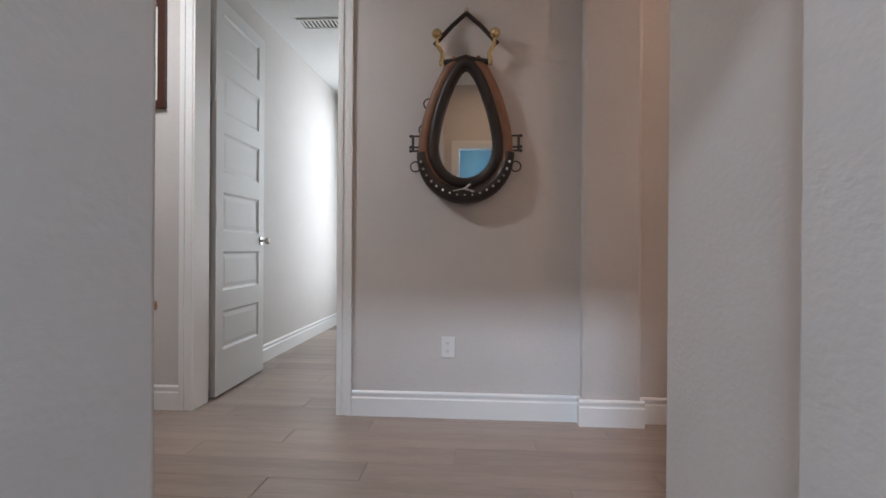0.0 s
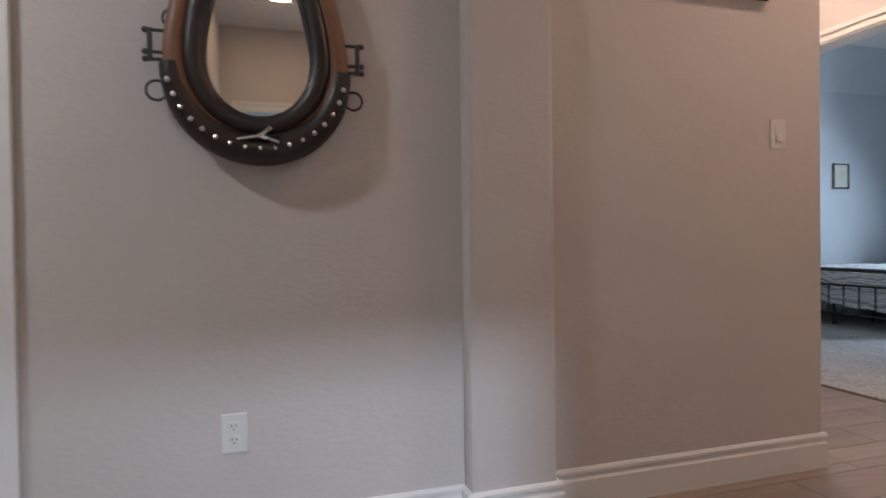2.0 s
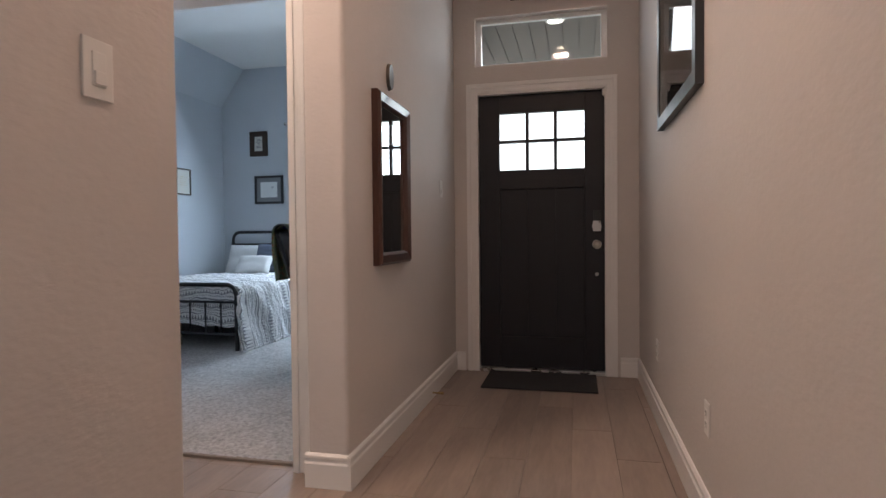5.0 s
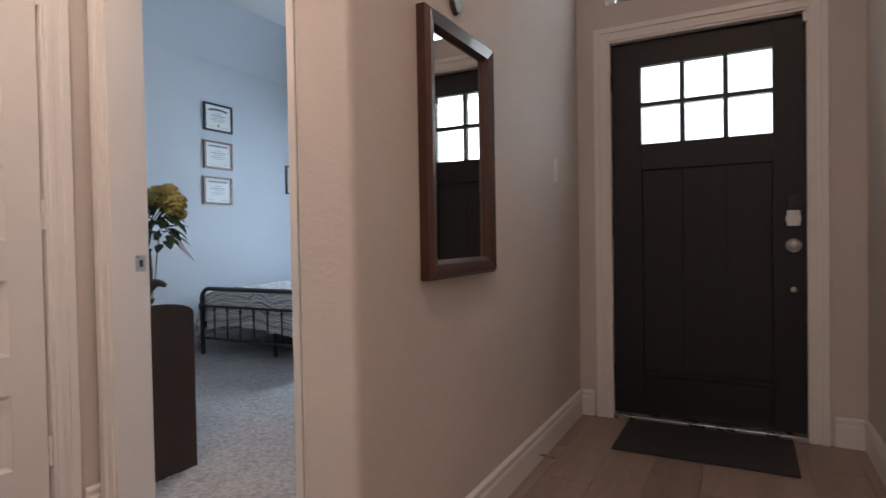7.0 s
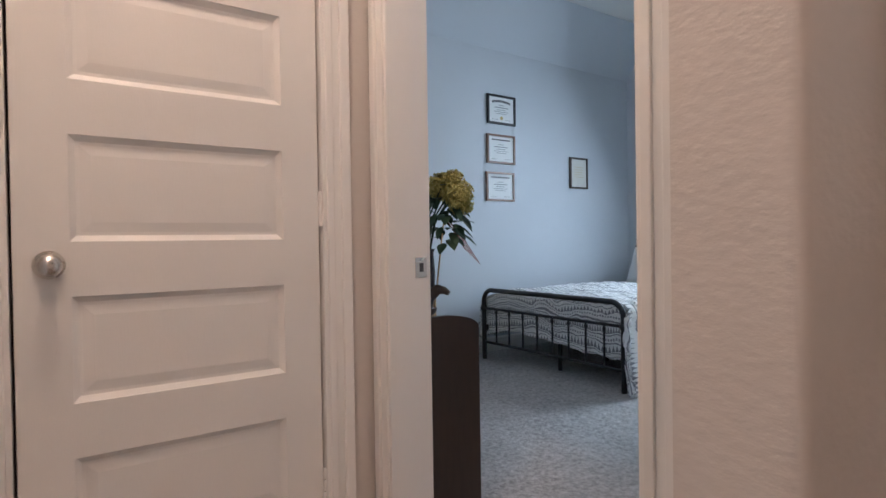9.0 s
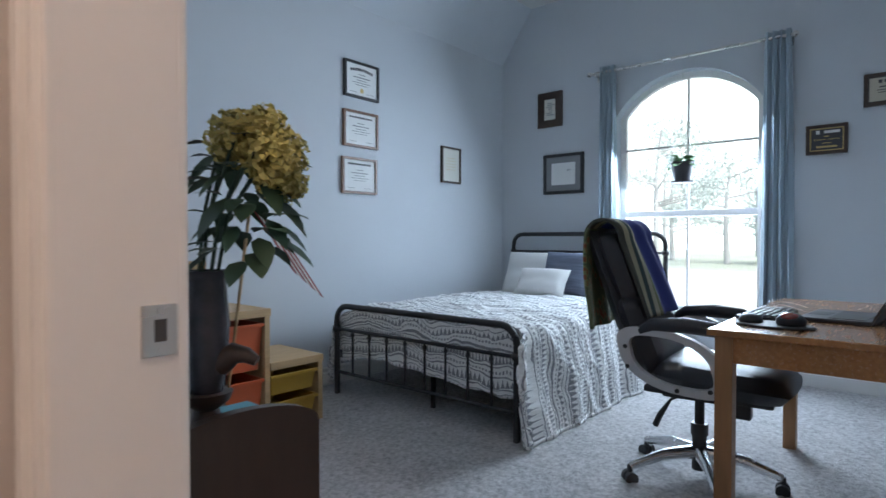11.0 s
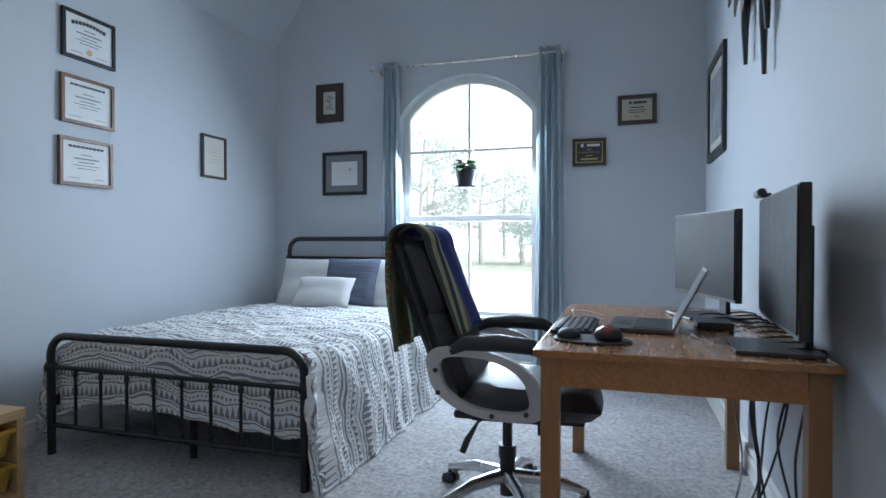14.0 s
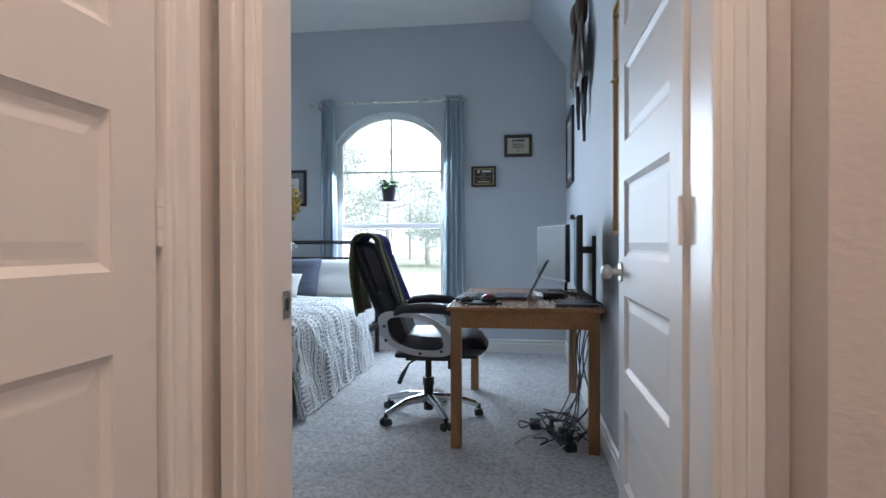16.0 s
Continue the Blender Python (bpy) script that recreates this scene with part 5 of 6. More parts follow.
tube(bm, [(4.84, YC - 0.016, 0.035), (4.84, YC - 0.05, 0.035), (4.84, YC - 0.085, 0.035)], lambda u: 0.005 + 0.004 * (u > 0.9), 8)
tagged(make("door_stop", bm, BRASS), "brass spring door stop on the foyer baseboard", "door stop")

# corridor ceiling vent
vt = thing("ceiling_vent", pose(-0.85, 4.9, 2.75), "white louvred air vent in the corridor ceiling", "vent")
part("frame", bx((-0.17, 0.17, -0.10, -0.08, -0.012, 0), (-0.17, 0.17, 0.08, 0.10, -0.012, 0), (-0.17, -0.15, -0.08, 0.08, -0.012, 0), (0.15, 0.17, -0.08, 0.08, -0.012, 0)), WHITEPL, vt)
part("duct_opening", bx(-0.15, 0.15, -0.08, 0.08, -0.004, -0.001), INK, vt)
for i in range(9):
    part("slat", bx(-0.14 + i * 0.033, -0.125 + i * 0.033, -0.08, 0.08, -0.011, -0.005), WHITEPL, vt)
# return-air grille in the passage ceiling
rg = thing("ceiling_grille", pose(0.45, 0.95, 2.75), "large white return-air grille in the passage ceiling", "vent")
part("frame", bx((-0.40, 0.40, -0.25, -0.22, -0.012, 0), (-0.40, 0.40, 0.22, 0.25, -0.012, 0), (-0.40, -0.37, -0.22, 0.22, -0.012, 0), (0.37, 0.40, -0.22, 0.22, -0.012, 0)), WHITEPL, rg)
for i in range(6):
    part("slat", bx(-0.36 + i * 0.123, -0.26 + i * 0.123, -0.22, 0.22, -0.010, -0.004), WHITEPL, rg)

# ---- console table in the side room ----
ct = thing("console_table", Matrix(), "oak console table with a moulded top edge", "table")
part("tabletop", bx(-1.55, -0.50, 1.62, 2.04, 0.735, 0.765), OAK, ct, bevel=0.011, segments=3)
part("apron", bx(-1.49, -0.57, 1.67, 1.99, 0.64, 0.7345), OAK, ct)
for x in (-1.47, -0.64):
    for y in (1.68, 1.93):
        part("leg", bx(x, x + 0.055, y, y + 0.055, 0, 0.6395), OAK, ct, bevel=0.005)

# ---- turkey feather mount ----
tf = thing("turkey_tail_mount", pose(6.5, RW, 2.56, 0, 0, 180), "two hanging mounts of brown turkey feathers", "trophy")


def feathers(cx, cz, k, length, seed):
    rnd = random.Random(seed)
    for i in range(k):
        a = radians(-90 + (i - (k - 1) / 2) * 5 + rnd.uniform(-3, 3))
        ln = length * rnd.uniform(0.75, 1.05)
        d = Vector((math.cos(a), 0, math.sin(a)))
        s = Vector((-d.z, 0, d.x))
        bm = bmesh.new()
        base = Vector((cx + rnd.uniform(-0.03, 0.03), -0.03 - 0.006 * (i % 4), cz))
        w = rnd.uniform(0.04, 0.065)
        pts = []
        for u, ww in ((0, 0.3), (0.3, 0.8), (0.7, 1.0), (0.92, 0.8), (1.0, 0.25)):
            c = base + d * ln * u + Vector((0, -0.03 * math.sin(u * 2), 0))
            pts.append((bm.verts.new(c - s * w * ww), bm.verts.new(c + Vector((0, -0.006, 0))), bm.verts.new(c + s * w * ww)))
        for p, q in zip(pts, pts[1:]):
            bm.faces.new((p[0], p[1], q[1], q[0]))
            bm.faces.new((p[1], p[2], q[2], q[1]))
        part("feather", bm, PALEFEATHER if i % 4 == 1 else FEATHER, tf)
    bm = bmesh.new()
    ball(bm, (cx, -0.05, cz + 0.02), 0.075, (1, 0.55, 1.6), 14)
    part("mount_head", bm, FEATHER, tf, smooth=True)


feathers(-0.16, 0.05, 13, 0.50, 3)
feathers(0.22, -0.02, 15, 0.52, 5)
for x, z0, z1 in ((-0.15, -0.4, -0.70), (0.20, -0.45, -0.84), (0.25, -0.45, -0.68)):
    bm = bmesh.new()
    tube(bm, [(x, -0.03, z0), (x + 0.01, -0.035, (z0 + z1) / 2), (x, -0.03, z1)], lambda u: 0.022 * (1 - 0.6 * u), 8)
    part("beard_tassel", bm, BLACKPL, tf)

# ---- hanging plant in the window ----
hpz = 1.56
hpx, hpy = 8.02, 5.39
hg = thing("hanging_plant", pose(hpx, hpy, hpz), "trailing green plant in a dark pot hung by cords", "plant")
bm = bmesh.new()
lathe(bm, (0, 0, 0), [(0.055, -0.08), (0.085, 0.055), (0.092, 0.06), (0.092, 0.075), (0.08, 0.075), (0.075, 0.05)], 24)
part("pot", bm, POT, hg, smooth=True)
bm = bmesh.new()
lathe(bm, (0, 0, 0), [(0.07, -0.085), (0.085, -0.082), (0.088, -0.07), (0.05, -0.078)], 24)
part("saucer", bm, POT, hg, smooth=True)
for i in range(3):
    a = 2.1 * i + 0.4
    bm = bmesh.new()
    tube(bm, [(0.088 * math.cos(a), 0.088 * math.sin(a), -0.08), (0.094 * math.cos(a), 0.094 * math.sin(a), 0.07), (0, 0, 0.45), (0, 0, 0.80)], 0.0022, 5)
    part("cord", bm, PAPER, hg)
bm = bmesh.new()
tube(bm, [(0, 0, -0.085), (0.01, 0.005, -0.13), (0, 0.01, -0.17)], lambda u: 0.006 * (1 - 0.5 * u), 6)
part("tassel", bm, PAPER, hg)


def leaves(th, n, place, size, mat, seed, name="leaf"):
    """Pointed, folded leaves: place(rnd) gives base, direction."""
    rnd = random.Random(seed)
    for _ in range(n):
        base, d = place(rnd)
        d = d.normalized()
        s = d.cross(Vector((0, 0, 1)))
        s = s.normalized() if s.length > 0.01 else Vector((1, 0, 0))
        up = s.cross(d)
        ln = size * rnd.uniform(0.7, 1.2)
        bm = bmesh.new()
        prev = None
        for u, w in ((0, 0.05), (0.25, 0.55), (0.55, 0.62), (0.85, 0.3), (1, 0.02)):
            c = base + d * ln * u - Vector((0, 0, 0.35 * ln * u * u))
            cur = (bm.verts.new(c + s * ln * 0.5 * w + up * 0.06 * ln * w), bm.verts.new(c), bm.verts.new(c - s * ln * 0.5 * w + up * 0.06 * ln * w))
            if prev:
                bm.faces.new((prev[0], prev[1], cur[1], cur[0]))
                bm.faces.new((prev[1], prev[2], cur[2], cur[1]))
            prev = cur
        part(name, bm, mat, th, smooth=True)


def pot_leaf(rnd):
    a = rnd.uniform(0, 6.28)
    return Vector((0.04 * math.cos(a), 0.04 * math.sin(a), rnd.uniform(0.06, 0.11))), Vector((math.cos(a), math.sin(a), rnd.uniform(-0.2, 0.9)))


leaves(hg, 46, pot_leaf, 0.10, LEAFB, 4)

# ---- low dark shelf by the doorway, with what stands on it ----
sh = thing("low_bookcase", Matrix(), "dark brown low bookcase with arched end panels", "bookcase")
SX0, SX1 = 3.80, 4.125


def end_panel(y):
    bm = bmesh.new()
    wv = SX1 - SX0
    prism(bm, [(0, 0), (wv, 0), (wv, 0.70)] + [(wv / 2 + wv / 2 * math.cos(math.pi * i / 14), 0.70 + 0.05 * math.sin(math.pi * i / 14)) for i in range(1, 14)] + [(0, 0.70)], 0.022, Matrix.Translation((SX0, y, 0)))
    part("end_panel", bm, DARKWOOD, sh)


end_panel(4.81)
end_panel(5.86)
for z in (0.06, 0.34, 0.62):
    part("shelf", bx(SX0 + 0.002, SX1 - 0.01, 4.833, 5.859, z, z + 0.02), DARKWOOD, sh)
part("back_panel", bx(SX0 + 0.002, SX0 + 0.012, 4.833, 5.859, 0.081, 0.339), DARKWOOD, sh)
TOPZ = 0.641
fl = thing("flower_arrangement", pose(3.952, 4.905, TOPZ), "dark pedestal vase of yellow-green hydrangeas and leaves", "flowers")
bm = bmesh.new()
lathe(bm, (0, 0, 0), [(0.07, 0), (0.075, 0.015), (0.05, 0.03), (0.055, 0.045), (0.03, 0.06), (0.022, 0.10), (0.04, 0.115), (0.045, 0.13)], 24)
part("pedestal", bm, DARKWOOD, fl, smooth=True)
bm = bmesh.new()
lathe(bm, (0, 0, 0), [(0.028, 0.13), (0.036, 0.17), (0.040, 0.25), (0.034, 0.33), (0.040, 0.345), (0.034, 0.345), (0.030, 0.31)], 24)
part("vase", bm, material("mottled_dark_vase", (0.035, 0.033, 0.04), 0.25, grain=0.9, grain_scale=28), fl, smooth=True)
bm = bmesh.new()
tube(bm, [(0.015, -0.02, 0.18), (0.03, -0.045, 0.20), (0.045, -0.06, 0.195), (0.055, -0.075, 0.185)], lambda u: 0.02 * (1 - 0.75 * u) + 0.004, 10)
part("carved_head", bm, DARKWOOD, fl, smooth=True)


def bloom_place(rnd):
    a = rnd.uniform(0, 6.28)
    return Vector((0.02 + 0.04 * math.cos(a), -0.10 + 0.06 * math.sin(a), rnd.uniform(0.36, 0.57))), Vector((math.cos(a), math.sin(a), rnd.uniform(-0.9, 0.6)))


bm = bmesh.new()
for k in range(7):
    q = 0.9 * k
    tube(bm, [(0.015 * math.cos(q), 0.015 * math.sin(q), 0.30), (0.02 * math.cos(q), -0.04 + 0.02 * math.sin(q), 0.44), (0.04 * math.cos(q), -0.14 + 0.05 * math.sin(q), 0.55)], 0.003, 5)
part("stems", bm, LEAF, fl)
leaves(fl, 64, bloom_place, 0.06, LEAF, 8)
rnd = random.Random(12)
for cx, cy, cz, r in ((0.025, -0.185, 0.53, 0.040), (-0.012, -0.13, 0.56, 0.038), (0.045, -0.125, 0.54, 0.038), (0.02, -0.15, 0.575, 0.034), (0.05, -0.16, 0.50, 0.034)):
    verts, faces = [], []
    for _ in range(520):
        a, z = rnd.uniform(0, 6.28), rnd.uniform(-1, 1)
        q = math.sqrt(1 - z * z)
        n_ = Vector((q * math.cos(a), q * math.sin(a), z))
        c = Vector((cx, cy, cz)) + n_ * r * rnd.uniform(0.6, 1.22)
        t1 = n_.cross(Vector((0.3, 0.5, 0.8))).normalized()
        t2 = n_.cross(t1)
        s = rnd.uniform(0.004, 0.008)
        k = len(verts)
        verts += [tuple(c + t1 * s), tuple(c + t2 * s + n_ * 0.006), tuple(c - t1 * s), tuple(c - t2 * s + n_ * 0.006)]
        faces.append((k, k + 1, k + 2, k + 3))
    me = bpy.data.meshes.new("bloom")
    me.from_pydata(verts, [], faces)
    me.materials.append(YELLOWFLOWER)
    o = new("bloom", me)
    o.parent = fl
    tagged(o, "yellow-green hydrangea flower head", kind="stuff")
flag = thing("small_flag", pose(3.99, 4.90, TOPZ + 0.37), "small striped red and white flag in the flowers", "flag")
bm = bmesh.new()
rod(bm, (0, 0, -0.25), (0.03, -0.03, 0.10), 0.003, n=6)
part("stick", bm, PALEPINE, flag)
STR_R = material("red_cloth_stripe", (0.30, 0.05, 0.05), 0.9)
for i in range(7):
    bm = bmesh.new()
    p0, p1 = Vector((0.03 + i * 0.010, -0.03, 0.09 - i * 0.008)), Vector((0.10 + i * 0.010, -0.06, -0.03 - i * 0.008))
    dlt = Vector((0.010, 0, -0.008))
    off = Vector((0.0, 0.0015, 0))
    va = [bm.verts.new(p) for p in (p0, p1, p1 + dlt, p0 + dlt)] + [bm.verts.new(p + off) for p in (p0, p1, p1 + dlt, p0 + dlt)]
    for f in ((0, 1, 2, 3), (7, 6, 5, 4), (0, 4, 5, 1), (1, 5, 6, 2), (2, 6, 7, 3), (3, 7, 4, 0)):
        bm.faces.new([va[k] for k in f])
    part("stripe", bm, STR_R if i % 2 == 0 else WHITECLOTH, flag)
tagged(make("tissue_box", bx(4.03, 4.11, 4.94, 5.04, TOPZ, TOPZ + 0.055), TEAL, bevel=0.004), "small teal box on the bookcase", "box")
bo = thing("water_bottle", pose(4.08, 5.12, TOPZ), "small clear plastic bottle", "bottle")
bm = bmesh.new()
lathe(bm, (0, 0, 0), [(0.02, 0), (0.022, 0.01), (0.022, 0.09), (0.01, 0.115), (0.01, 0.125)], 16)
part("body", bm, CLEAR, bo, smooth=True)
bm = bmesh.new()
rod(bm, (0, 0, 0.125), (0, 0, 0.14), 0.012)
part("cap", bm, WHITEPL, bo)

# ---- pine toy storage with coloured bins ----
ts = thing("toy_storage_unit", Matrix(), "stepped pale pine storage unit with plastic bins", "storage unit")
TY0, TY1 = 6.56, 7.0
steps = ((4.42, 4.785, 0.92, BLUEBIN, 4), (4.785, 5.135, 0.665, ORANGEBIN, 3), (5.135, 5.475, 0.375, YELLOWBIN, 2))
for x0, x1, h, mat, n in steps:
    part("side_panel", bx(x1 - 0.03, x1, TY0, TY1, 0.0, h - 0.03), PALEPINE, ts, bevel=0.002)
    part("top_board", bx(x0 + 0.001, x1 + 0.004, TY0 - 0.005, TY1, h - 0.029, h + 0.012), PALEPINE, ts, bevel=0.003)
    part("bottom_board", bx(x0 + 0.001, x1 - 0.031, TY0, TY1, 0.02, 0.05), PALEPINE, ts)
part("side_panel", bx(4.39, 4.42, TY0, TY1, 0.0, 0.89), PALEPINE, ts, bevel=0.002)
part("back_panel", bx(4.42, 5.47, TY1, TY1 + 0.008, 0.02, 0.36), PALEPINE, ts)


def bin_(x0, x1, z0, z1, mat, lab):
    th = thing("storage_bin", Matrix(), lab, "storage bin", "bins in the toy storage")
    bm = bmesh.new()
    A_ = [(x0 + 0.02, TY0 + 0.03, z0), (x1 - 0.02, TY0 + 0.03, z0), (x1 - 0.02, TY1 - 0.03, z0), (x0 + 0.02, TY1 - 0.03, z0)]
    B_ = [(x0 + 0.005, TY0 + 0.01, z1), (x1 - 0.005, TY0 + 0.01, z1), (x1 - 0.005, TY1 - 0.02, z1), (x0 + 0.005, TY1 - 0.02, z1)]
    va, vb_ = [bm.verts.new(p) for p in A_], [bm.verts.new(p) for p in B_]
    bm.faces.new(va)
    for k in range(4):
        bm.faces.new((va[k], va[(k + 1) % 4], vb_[(k + 1) % 4], vb_[k]))
    part("tub", bm, mat, th)
    part("rim", bx((x0 + 0.001, x1 - 0.001, TY0 - 0.006, TY0 + 0.012, z1 - 0.012, z1 + 0.004), (x0 + 0.001, x0 + 0.01, TY0 + 0.012, TY1 - 0.02, z1 - 0.012, z1 + 0.004), (x1 - 0.01, x1 - 0.001, TY0 + 0.012, TY1 - 0.02, z1 - 0.012, z1 + 0.004)), mat, th, bevel=0.002)


bin_(4.425, 4.75, 0.55, 0.83, BLUEBIN, "deep blue plastic bin in the pine unit")
bin_(4.425, 4.75, 0.12, 0.48, BLUEBIN, "deep blue plastic bin in the pine unit")
bin_(4.79, 5.10, 0.36, 0.60, ORANGEBIN, "orange plastic bin in the pine unit")
bin_(4.79, 5.10, 0.07, 0.31, ORANGEBIN, "orange plastic bin in the pine unit")
bin_(5.14, 5.44, 0.205, 0.31, YELLOWBIN, "shallow yellow plastic bin")
bin_(5.14, 5.44, 0.06, 0.165, YELLOWBIN, "shallow yellow plastic bin")


# ---- on the desk ----
def monitor(x, y, turn_deg, w, h, label, cam_on=False, foot=0.0):
    th = thing("monitor", pose(x, y, DZ, 0, 0, turn_deg), label, "monitor", "monitors on the desk")
    z0 = 0.085
    part("screen_case", bx(-w / 2, w / 2, -0.03, -0.004, z0, z0 + h), BLACKPL, th, bevel=0.004)
    part("screen_panel", bx(-w / 2 + 0.006, w / 2 - 0.006, -0.0035, 0.0, z0 + 0.014, z0 + h - 0.006), SCREEN, th, "dark glossy screen, switched off")
    part("stand_neck", bx(foot - 0.03, foot + 0.03, -0.11, -0.09, 0.012, z0 + h * 0.75), BLACKPL, th, bevel=0.003)
    part("stand_arm", bx(foot - 0.03, foot + 0.03, -0.091, -0.029, z0 + h * 0.5, z0 + h * 0.6), BLACKPL, th)
    part("stand_foot", bx(foot - 0.13, foot + 0.13, -0.12, 0.10, 0.001, 0.012), DARKGREY, th, bevel=0.003)
    if cam_on:
        bm = bmesh.new()
        rod(bm, (w / 2 - 0.13, 0.01, z0 + h + 0.012), (w / 2 - 0.04, 0.01, z0 + h + 0.012), 0.013, n=14)
        box(bm, w / 2 - 0.10, w / 2 - 0.07, -0.02, 0.006, z0 + h - 0.002, z0 + h + 0.012)
        part("webcam", bm, BLACKPL, th, "small black webcam")


monitor(5.57, 3.835, -4, 0.58, 0.37, "black flat monitor switched off", True, 0.1)
monitor(6.40, 3.92, 16, 0.58, 0.355, "black flat monitor angled to the chair, switched off")
lt = thing("laptop", pose(6.02, 4.17, DZ + 0.001, 0, 0, 175), "open grey laptop with a dark screen", "laptop")
part("base", bx(-0.16, 0.16, -0.11, 0.11, 0, 0.014), DARKGREY, lt, bevel=0.003)
part("keyboard", bx(-0.14, 0.14, -0.02, 0.09, 0.0142, 0.016), BLACKPL, lt)
part("touchpad", bx(-0.05, 0.05, -0.10, -0.035, 0.0142, 0.0152), BLACKPL, lt)
bm = bx(-0.16, 0.16, 0.0, 0.006, 0, 0.235)
bmesh.ops.transform(bm, matrix=Matrix.Translation((0, 0.108, 0.012)) @ pose(0, 0, 0, -27), verts=bm.verts)
part("lid", bm, DARKGREY, lt)
bm = bx(-0.15, 0.15, -0.002, -0.0005, 0.012, 0.225)
bmesh.ops.transform(bm, matrix=Matrix.Translation((0, 0.108, 0.012)) @ pose(0, 0, 0, -27), verts=bm.verts)
part("screen_panel", bm, SCREEN, lt)
kb = thing("keyboard", pose(5.93, 4.40, DZ + 0.001, 0, 0, 88), "black split computer keyboard", "keyboard")
part("case", bx(-0.07, 0.07, -0.17, 0.17, 0, 0.014), BLACKPL, kb, bevel=0.004)
key = part("key", bx(-0.008, 0.008, -0.008, 0.008, 0, 0.006), DARKGREY, kb, bevel=0.0015)
key.matrix_basis = pose(-0.05, -0.15, 0.0145)
for i in range(5):
    for j in range(15):
        if i or j:
            o = new("key", key.data)
            o.parent = kb
            o.matrix_basis = pose(-0.05 + i * 0.024, -0.15 + j * 0.0214, 0.0145)
mp_ = thing("mouse_pad", pose(5.66, 4.33, DZ + 0.001, 0, 0, -8), "black mouse pad with a gel wrist rest", "mouse pad")
bm = bmesh.new()
lathe(bm, (0, 0, 0), [(0.11, 0), (0.112, 0.004), (0.108, 0.007)], 32)
for v in bm.verts:
    v.co.y *= 1.1
    v.co.x *= 0.75
part("pad", bm, BLACKPL, mp_)
bm = bmesh.new()
ball(bm, (0.0, 0.075, 0.012), 0.05, (0.9, 0.75, 0.5), 18)
part("wrist_rest", bm, BLACKPL, mp_, smooth=True)
ms = thing("computer_mouse", pose(5.66, 4.28, DZ + 0.008, 0, 0, -8), "dark red and black trackball mouse", "mouse")
bm = bmesh.new()
ball(bm, (0, 0, 0.012), 0.05, (0.95, 0.9, 0.62), 20)
bmesh.ops.bisect_plane(bm, geom=bm.verts[:] + bm.edges[:] + bm.faces[:], plane_co=(0, 0, 0.001), plane_no=(0, 0, -1), clear_outer=True)
part("body", bm, BLACKPL, ms, smooth=True)
bm = bmesh.new()
ball(bm, (-0.008, 0.0, 0.022), 0.042, (0.85, 0.8, 0.55), 20)
part("shell", bm, RED, ms, "dark red glossy shell", smooth=True)
gl_ = thing("reading_glasses", pose(6.16, 4.43, DZ + 0.001), "thin wire reading glasses on the desk", "glasses")
for s in (-1, 1):
    bm = bmesh.new()
    tube(bm, [(s * 0.035 + 0.025 * math.cos(q), 0, 0.022 + 0.018 * math.sin(q)) for q in [2 * math.pi * i / 18 for i in range(18)]], 0.0016, 6, True)
    part("rim", bm, NICKEL, gl_)
    bm = bmesh.new()
    tube(bm, [(s * 0.06, 0, 0.03), (s * 0.062, -0.06, 0.028), (s * 0.06, -0.12, 0.012)], 0.0015, 5)
    part("temple", bm, NICKEL, gl_)
tagged(make("dock_box", bx(6.00, 6.13, 3.86, 3.98, DZ + 0.001, DZ + 0.028), BLACKPL, bevel=0.005), "small black docking box on the desk", "box")


# ---- cables and the power strip ----
def cable(pts, r, mat, label="black cable hanging behind the desk"):
    k, out = len(pts), []
    P = [Vector(p) for p in pts]
    for i in range(k - 1):
        a, b_, c, d = P[max(i - 1, 0)], P[i], P[i + 1], P[min(i + 2, k - 1)]
        for j in range(8):
            t = j / 8
            out.append(0.5 * ((2 * b_) + (c - a) * t + (2 * a - 5 * b_ + 4 * c - d) * t * t + (3 * b_ - a - 3 * c + d) * t ** 3))
    out.append(P[-1])
    bm = bmesh.new()
    tube(bm, out, r, 6)
    tagged(make("cable", bm, mat, smooth=True), label, "cable", "cables by the desk")


rnd = random.Random(31)
for i in range(9):
    x = 5.62 + 0.11 * i
    e = (5.72 + rnd.uniform(-0.12, 0.25), 3.86 + rnd.uniform(-0.06, 0.1), 0.03)
    cable([(x, 3.80, DZ + 0.008), (x, 3.715, DZ + 0.012), (x - 0.01, 3.694, DZ - 0.03), (x + rnd.uniform(-0.1, 0.05), 3.72 + rnd.uniform(0, 0.05), 0.45), (x * 0.5 + e[0] * 0.5 + rnd.uniform(-0.08, 0.08), 3.74 + rnd.uniform(0, 0.06), 0.18), e], 0.004, BLACKPL)
for i in range(7):
    c = (5.70 + rnd.uniform(-0.12, 0.2), 3.93 + rnd.uniform(-0.08, 0.08))
    cable([(c[0] + rnd.uniform(-0.14, 0.14), c[1] + rnd.uniform(-0.11, 0.11), 0.02 + rnd.uniform(0, 0.10)) for _ in range(7)], 0.004, BLACKPL, "tangled black cable on the carpet")
for i in range(2):
    cable([(5.62 + 0.07 * i, 3.80, 0.10), (5.48, 3.95 + 0.1 * i, 0.02), (5.55, 4.15, 0.018), (5.72, 4.05, 0.02), (5.78, 3.86, 0.06)], 0.0035, WHITEPL, "white cable looped on the carpet")
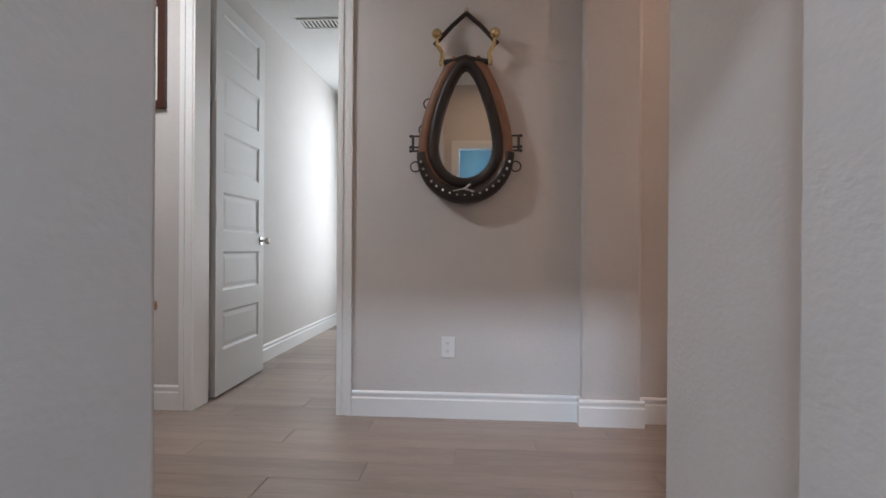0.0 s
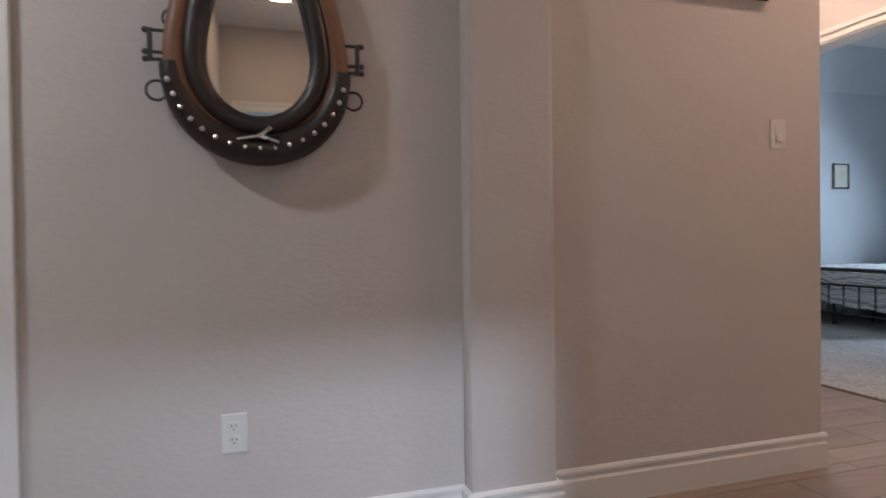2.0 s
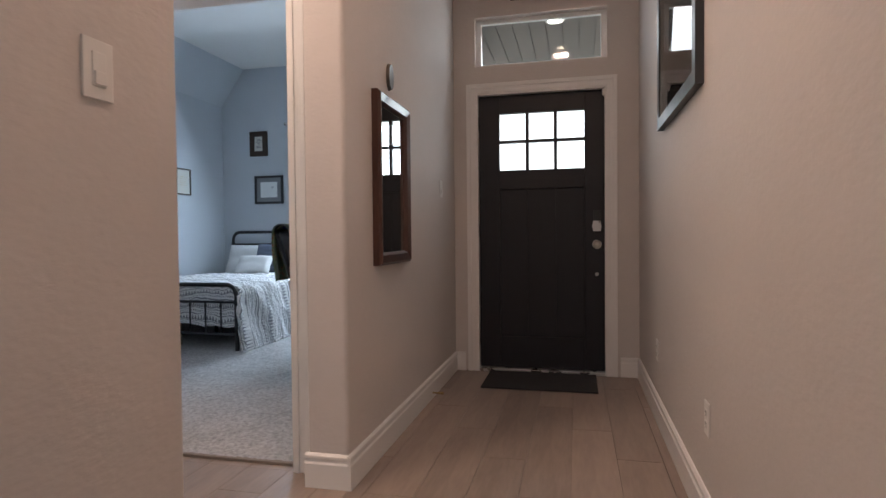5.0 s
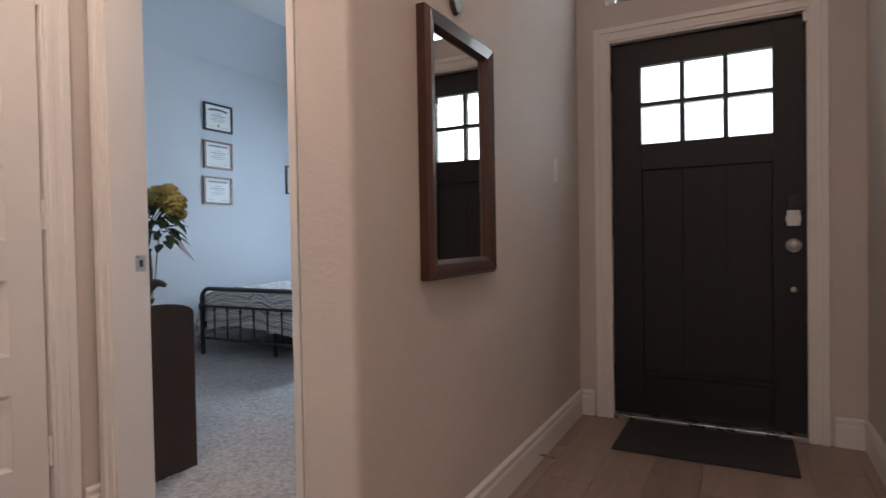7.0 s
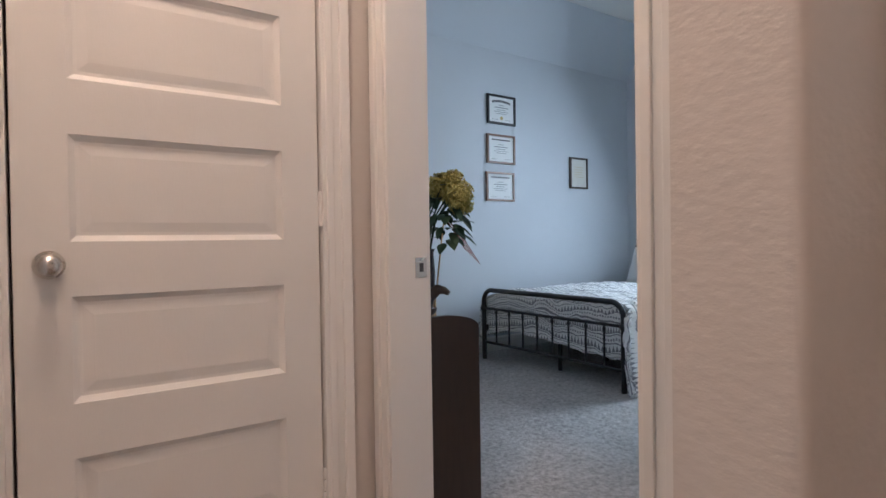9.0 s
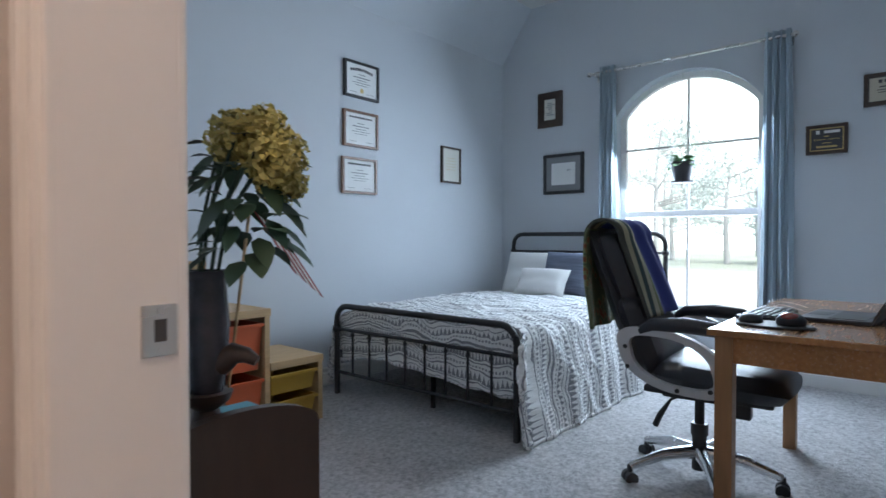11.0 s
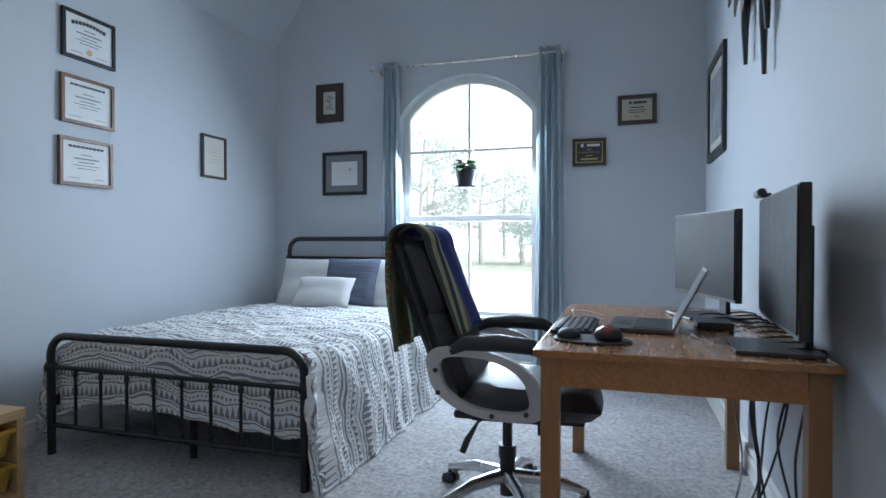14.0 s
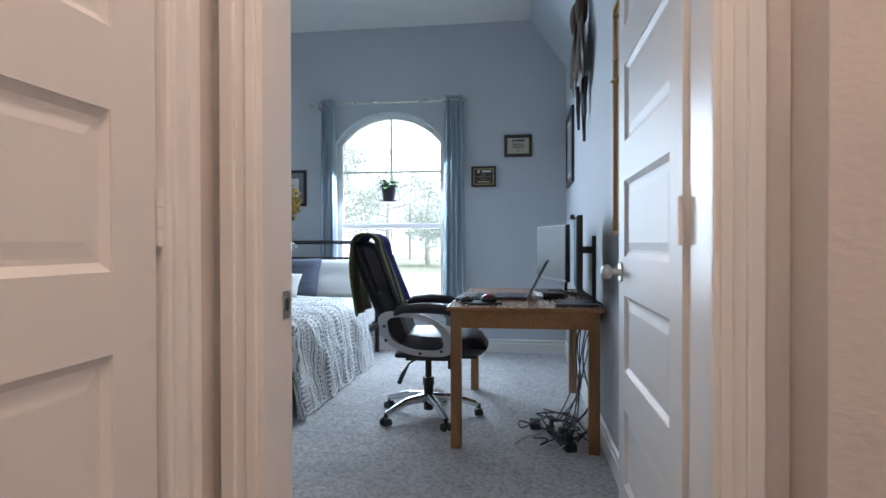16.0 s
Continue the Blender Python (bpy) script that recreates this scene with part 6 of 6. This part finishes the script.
for i in range(4):
    cable([(5.9 + 0.15 * i, 3.95, DZ + 0.006), (6.0 + 0.12 * i, 3.86 + rnd.uniform(0, 0.1), DZ + 0.02), (6.1 + 0.1 * i, 3.80, DZ + 0.007), (6.2, 3.76, DZ + 0.006)], 0.003, BLACKPL, "thin black cable lying on the desk")
ps = thing("power_strip", pose(5.66, 3.90, 0.012, 0, 0, 15), "black power strip with plugs on the carpet", "power strip")
part("strip", bx(-0.17, 0.17, -0.03, 0.03, 0, 0.04), BLACKPL, ps, bevel=0.006)
for i in range(4):
    part("plug", bx(-0.14 + i * 0.08, -0.095 + i * 0.08, -0.02, 0.02, 0.0405, 0.085), WHITEPL if i == 2 else BLACKPL, ps, bevel=0.006)
tagged(make("charger_brick", bx(5.83, 5.95, 4.00, 4.06, 0.013, 0.045), BLACKPL, bevel=0.006), "black laptop charger brick on the carpet", "charger")

# ---- floor coverings ----
nx, ny = 300, 236
xs = np.linspace(XI - 0.06, FW, nx)
ys = np.linspace(RW, LW, ny)
rng = np.random.default_rng(5)
zz = 0.010 + rng.random((nx, ny)) * 0.007
verts = [(float(xs[i]), float(ys[j]), float(zz[i, j])) for i in range(nx) for j in range(ny)]
faces = [(i * ny + j, (i + 1) * ny + j, (i + 1) * ny + j + 1, i * ny + j + 1) for i in range(nx - 1) for j in range(ny - 1) if not (xs[i] < XI and not (BDL - 0.01 < ys[j] < BDR))]
me = bpy.data.meshes.new("carpet")
me.from_pydata(verts, [], faces)
me.materials.append(CARPET)
for p in me.polygons:
    p.use_smooth = True
tagged(new("carpet", me), "grey-beige cut-pile carpet in the bedroom", "carpet", kind="structure")
tagged(make("carpet_edge", bx(XI - 0.075, XI - 0.06, BDL, BDR, 0.001, 0.012), GROUT), "tile and carpet transition strip", "trim", kind="structure")

floor_ob = bpy.data.objects["floor"]
PL, PW, GAP = 1.2, 0.198, 0.002
cache = {}
zones = ((-2.0, 5.60, 0.165, YC - 0.002, None), (D1L, D1R, YC, YC + 0.16, None), (-1.28, 0.0, YC + 0.162, 6.6, None), (2.557, XB - 0.002, YC, 4.718, None), (XB - 0.002, XI - 0.078, BDL, BDR, None))
count = 0
for zx0, zx1, zy0, zy1, _ in zones:
    r0, r1 = math.floor(zy0 / (PW + GAP)), math.ceil(zy1 / (PW + GAP))
    for r in range(r0, r1):
        ya, yb = max(zy0, r * (PW + GAP)), min(zy1, r * (PW + GAP) + PW)
        if yb - ya < 0.012:
            continue
        off = (r * 0.37) % (PL + GAP)
        k = math.floor((zx0 - off) / (PL + GAP))
        while off + k * (PL + GAP) < zx1:
            xa, xb = max(zx0, off + k * (PL + GAP)), min(zx1, off + k * (PL + GAP) + PL)
            k += 1
            if xb - xa < 0.012:
                continue
            if xb < 1.1 and ya < 1.1 and xa < -0.1:
                continue
            size = (round(xb - xa, 3), round(yb - ya, 3))
            if size not in cache:
                bm = bx(-size[0] / 2, size[0] / 2, -size[1] / 2, size[1] / 2, -0.008, 0.0)
                tmp = make("plank_tile", bm, TILE, bevel=0.001, segments=1)
                cache[size] = tmp.data
                o = tmp
            else:
                o = new("plank_tile", cache[size])
            o.parent = floor_ob
            o.matrix_basis = pose((xa + xb) / 2, (ya + yb) / 2, 0.0)
            count += 1
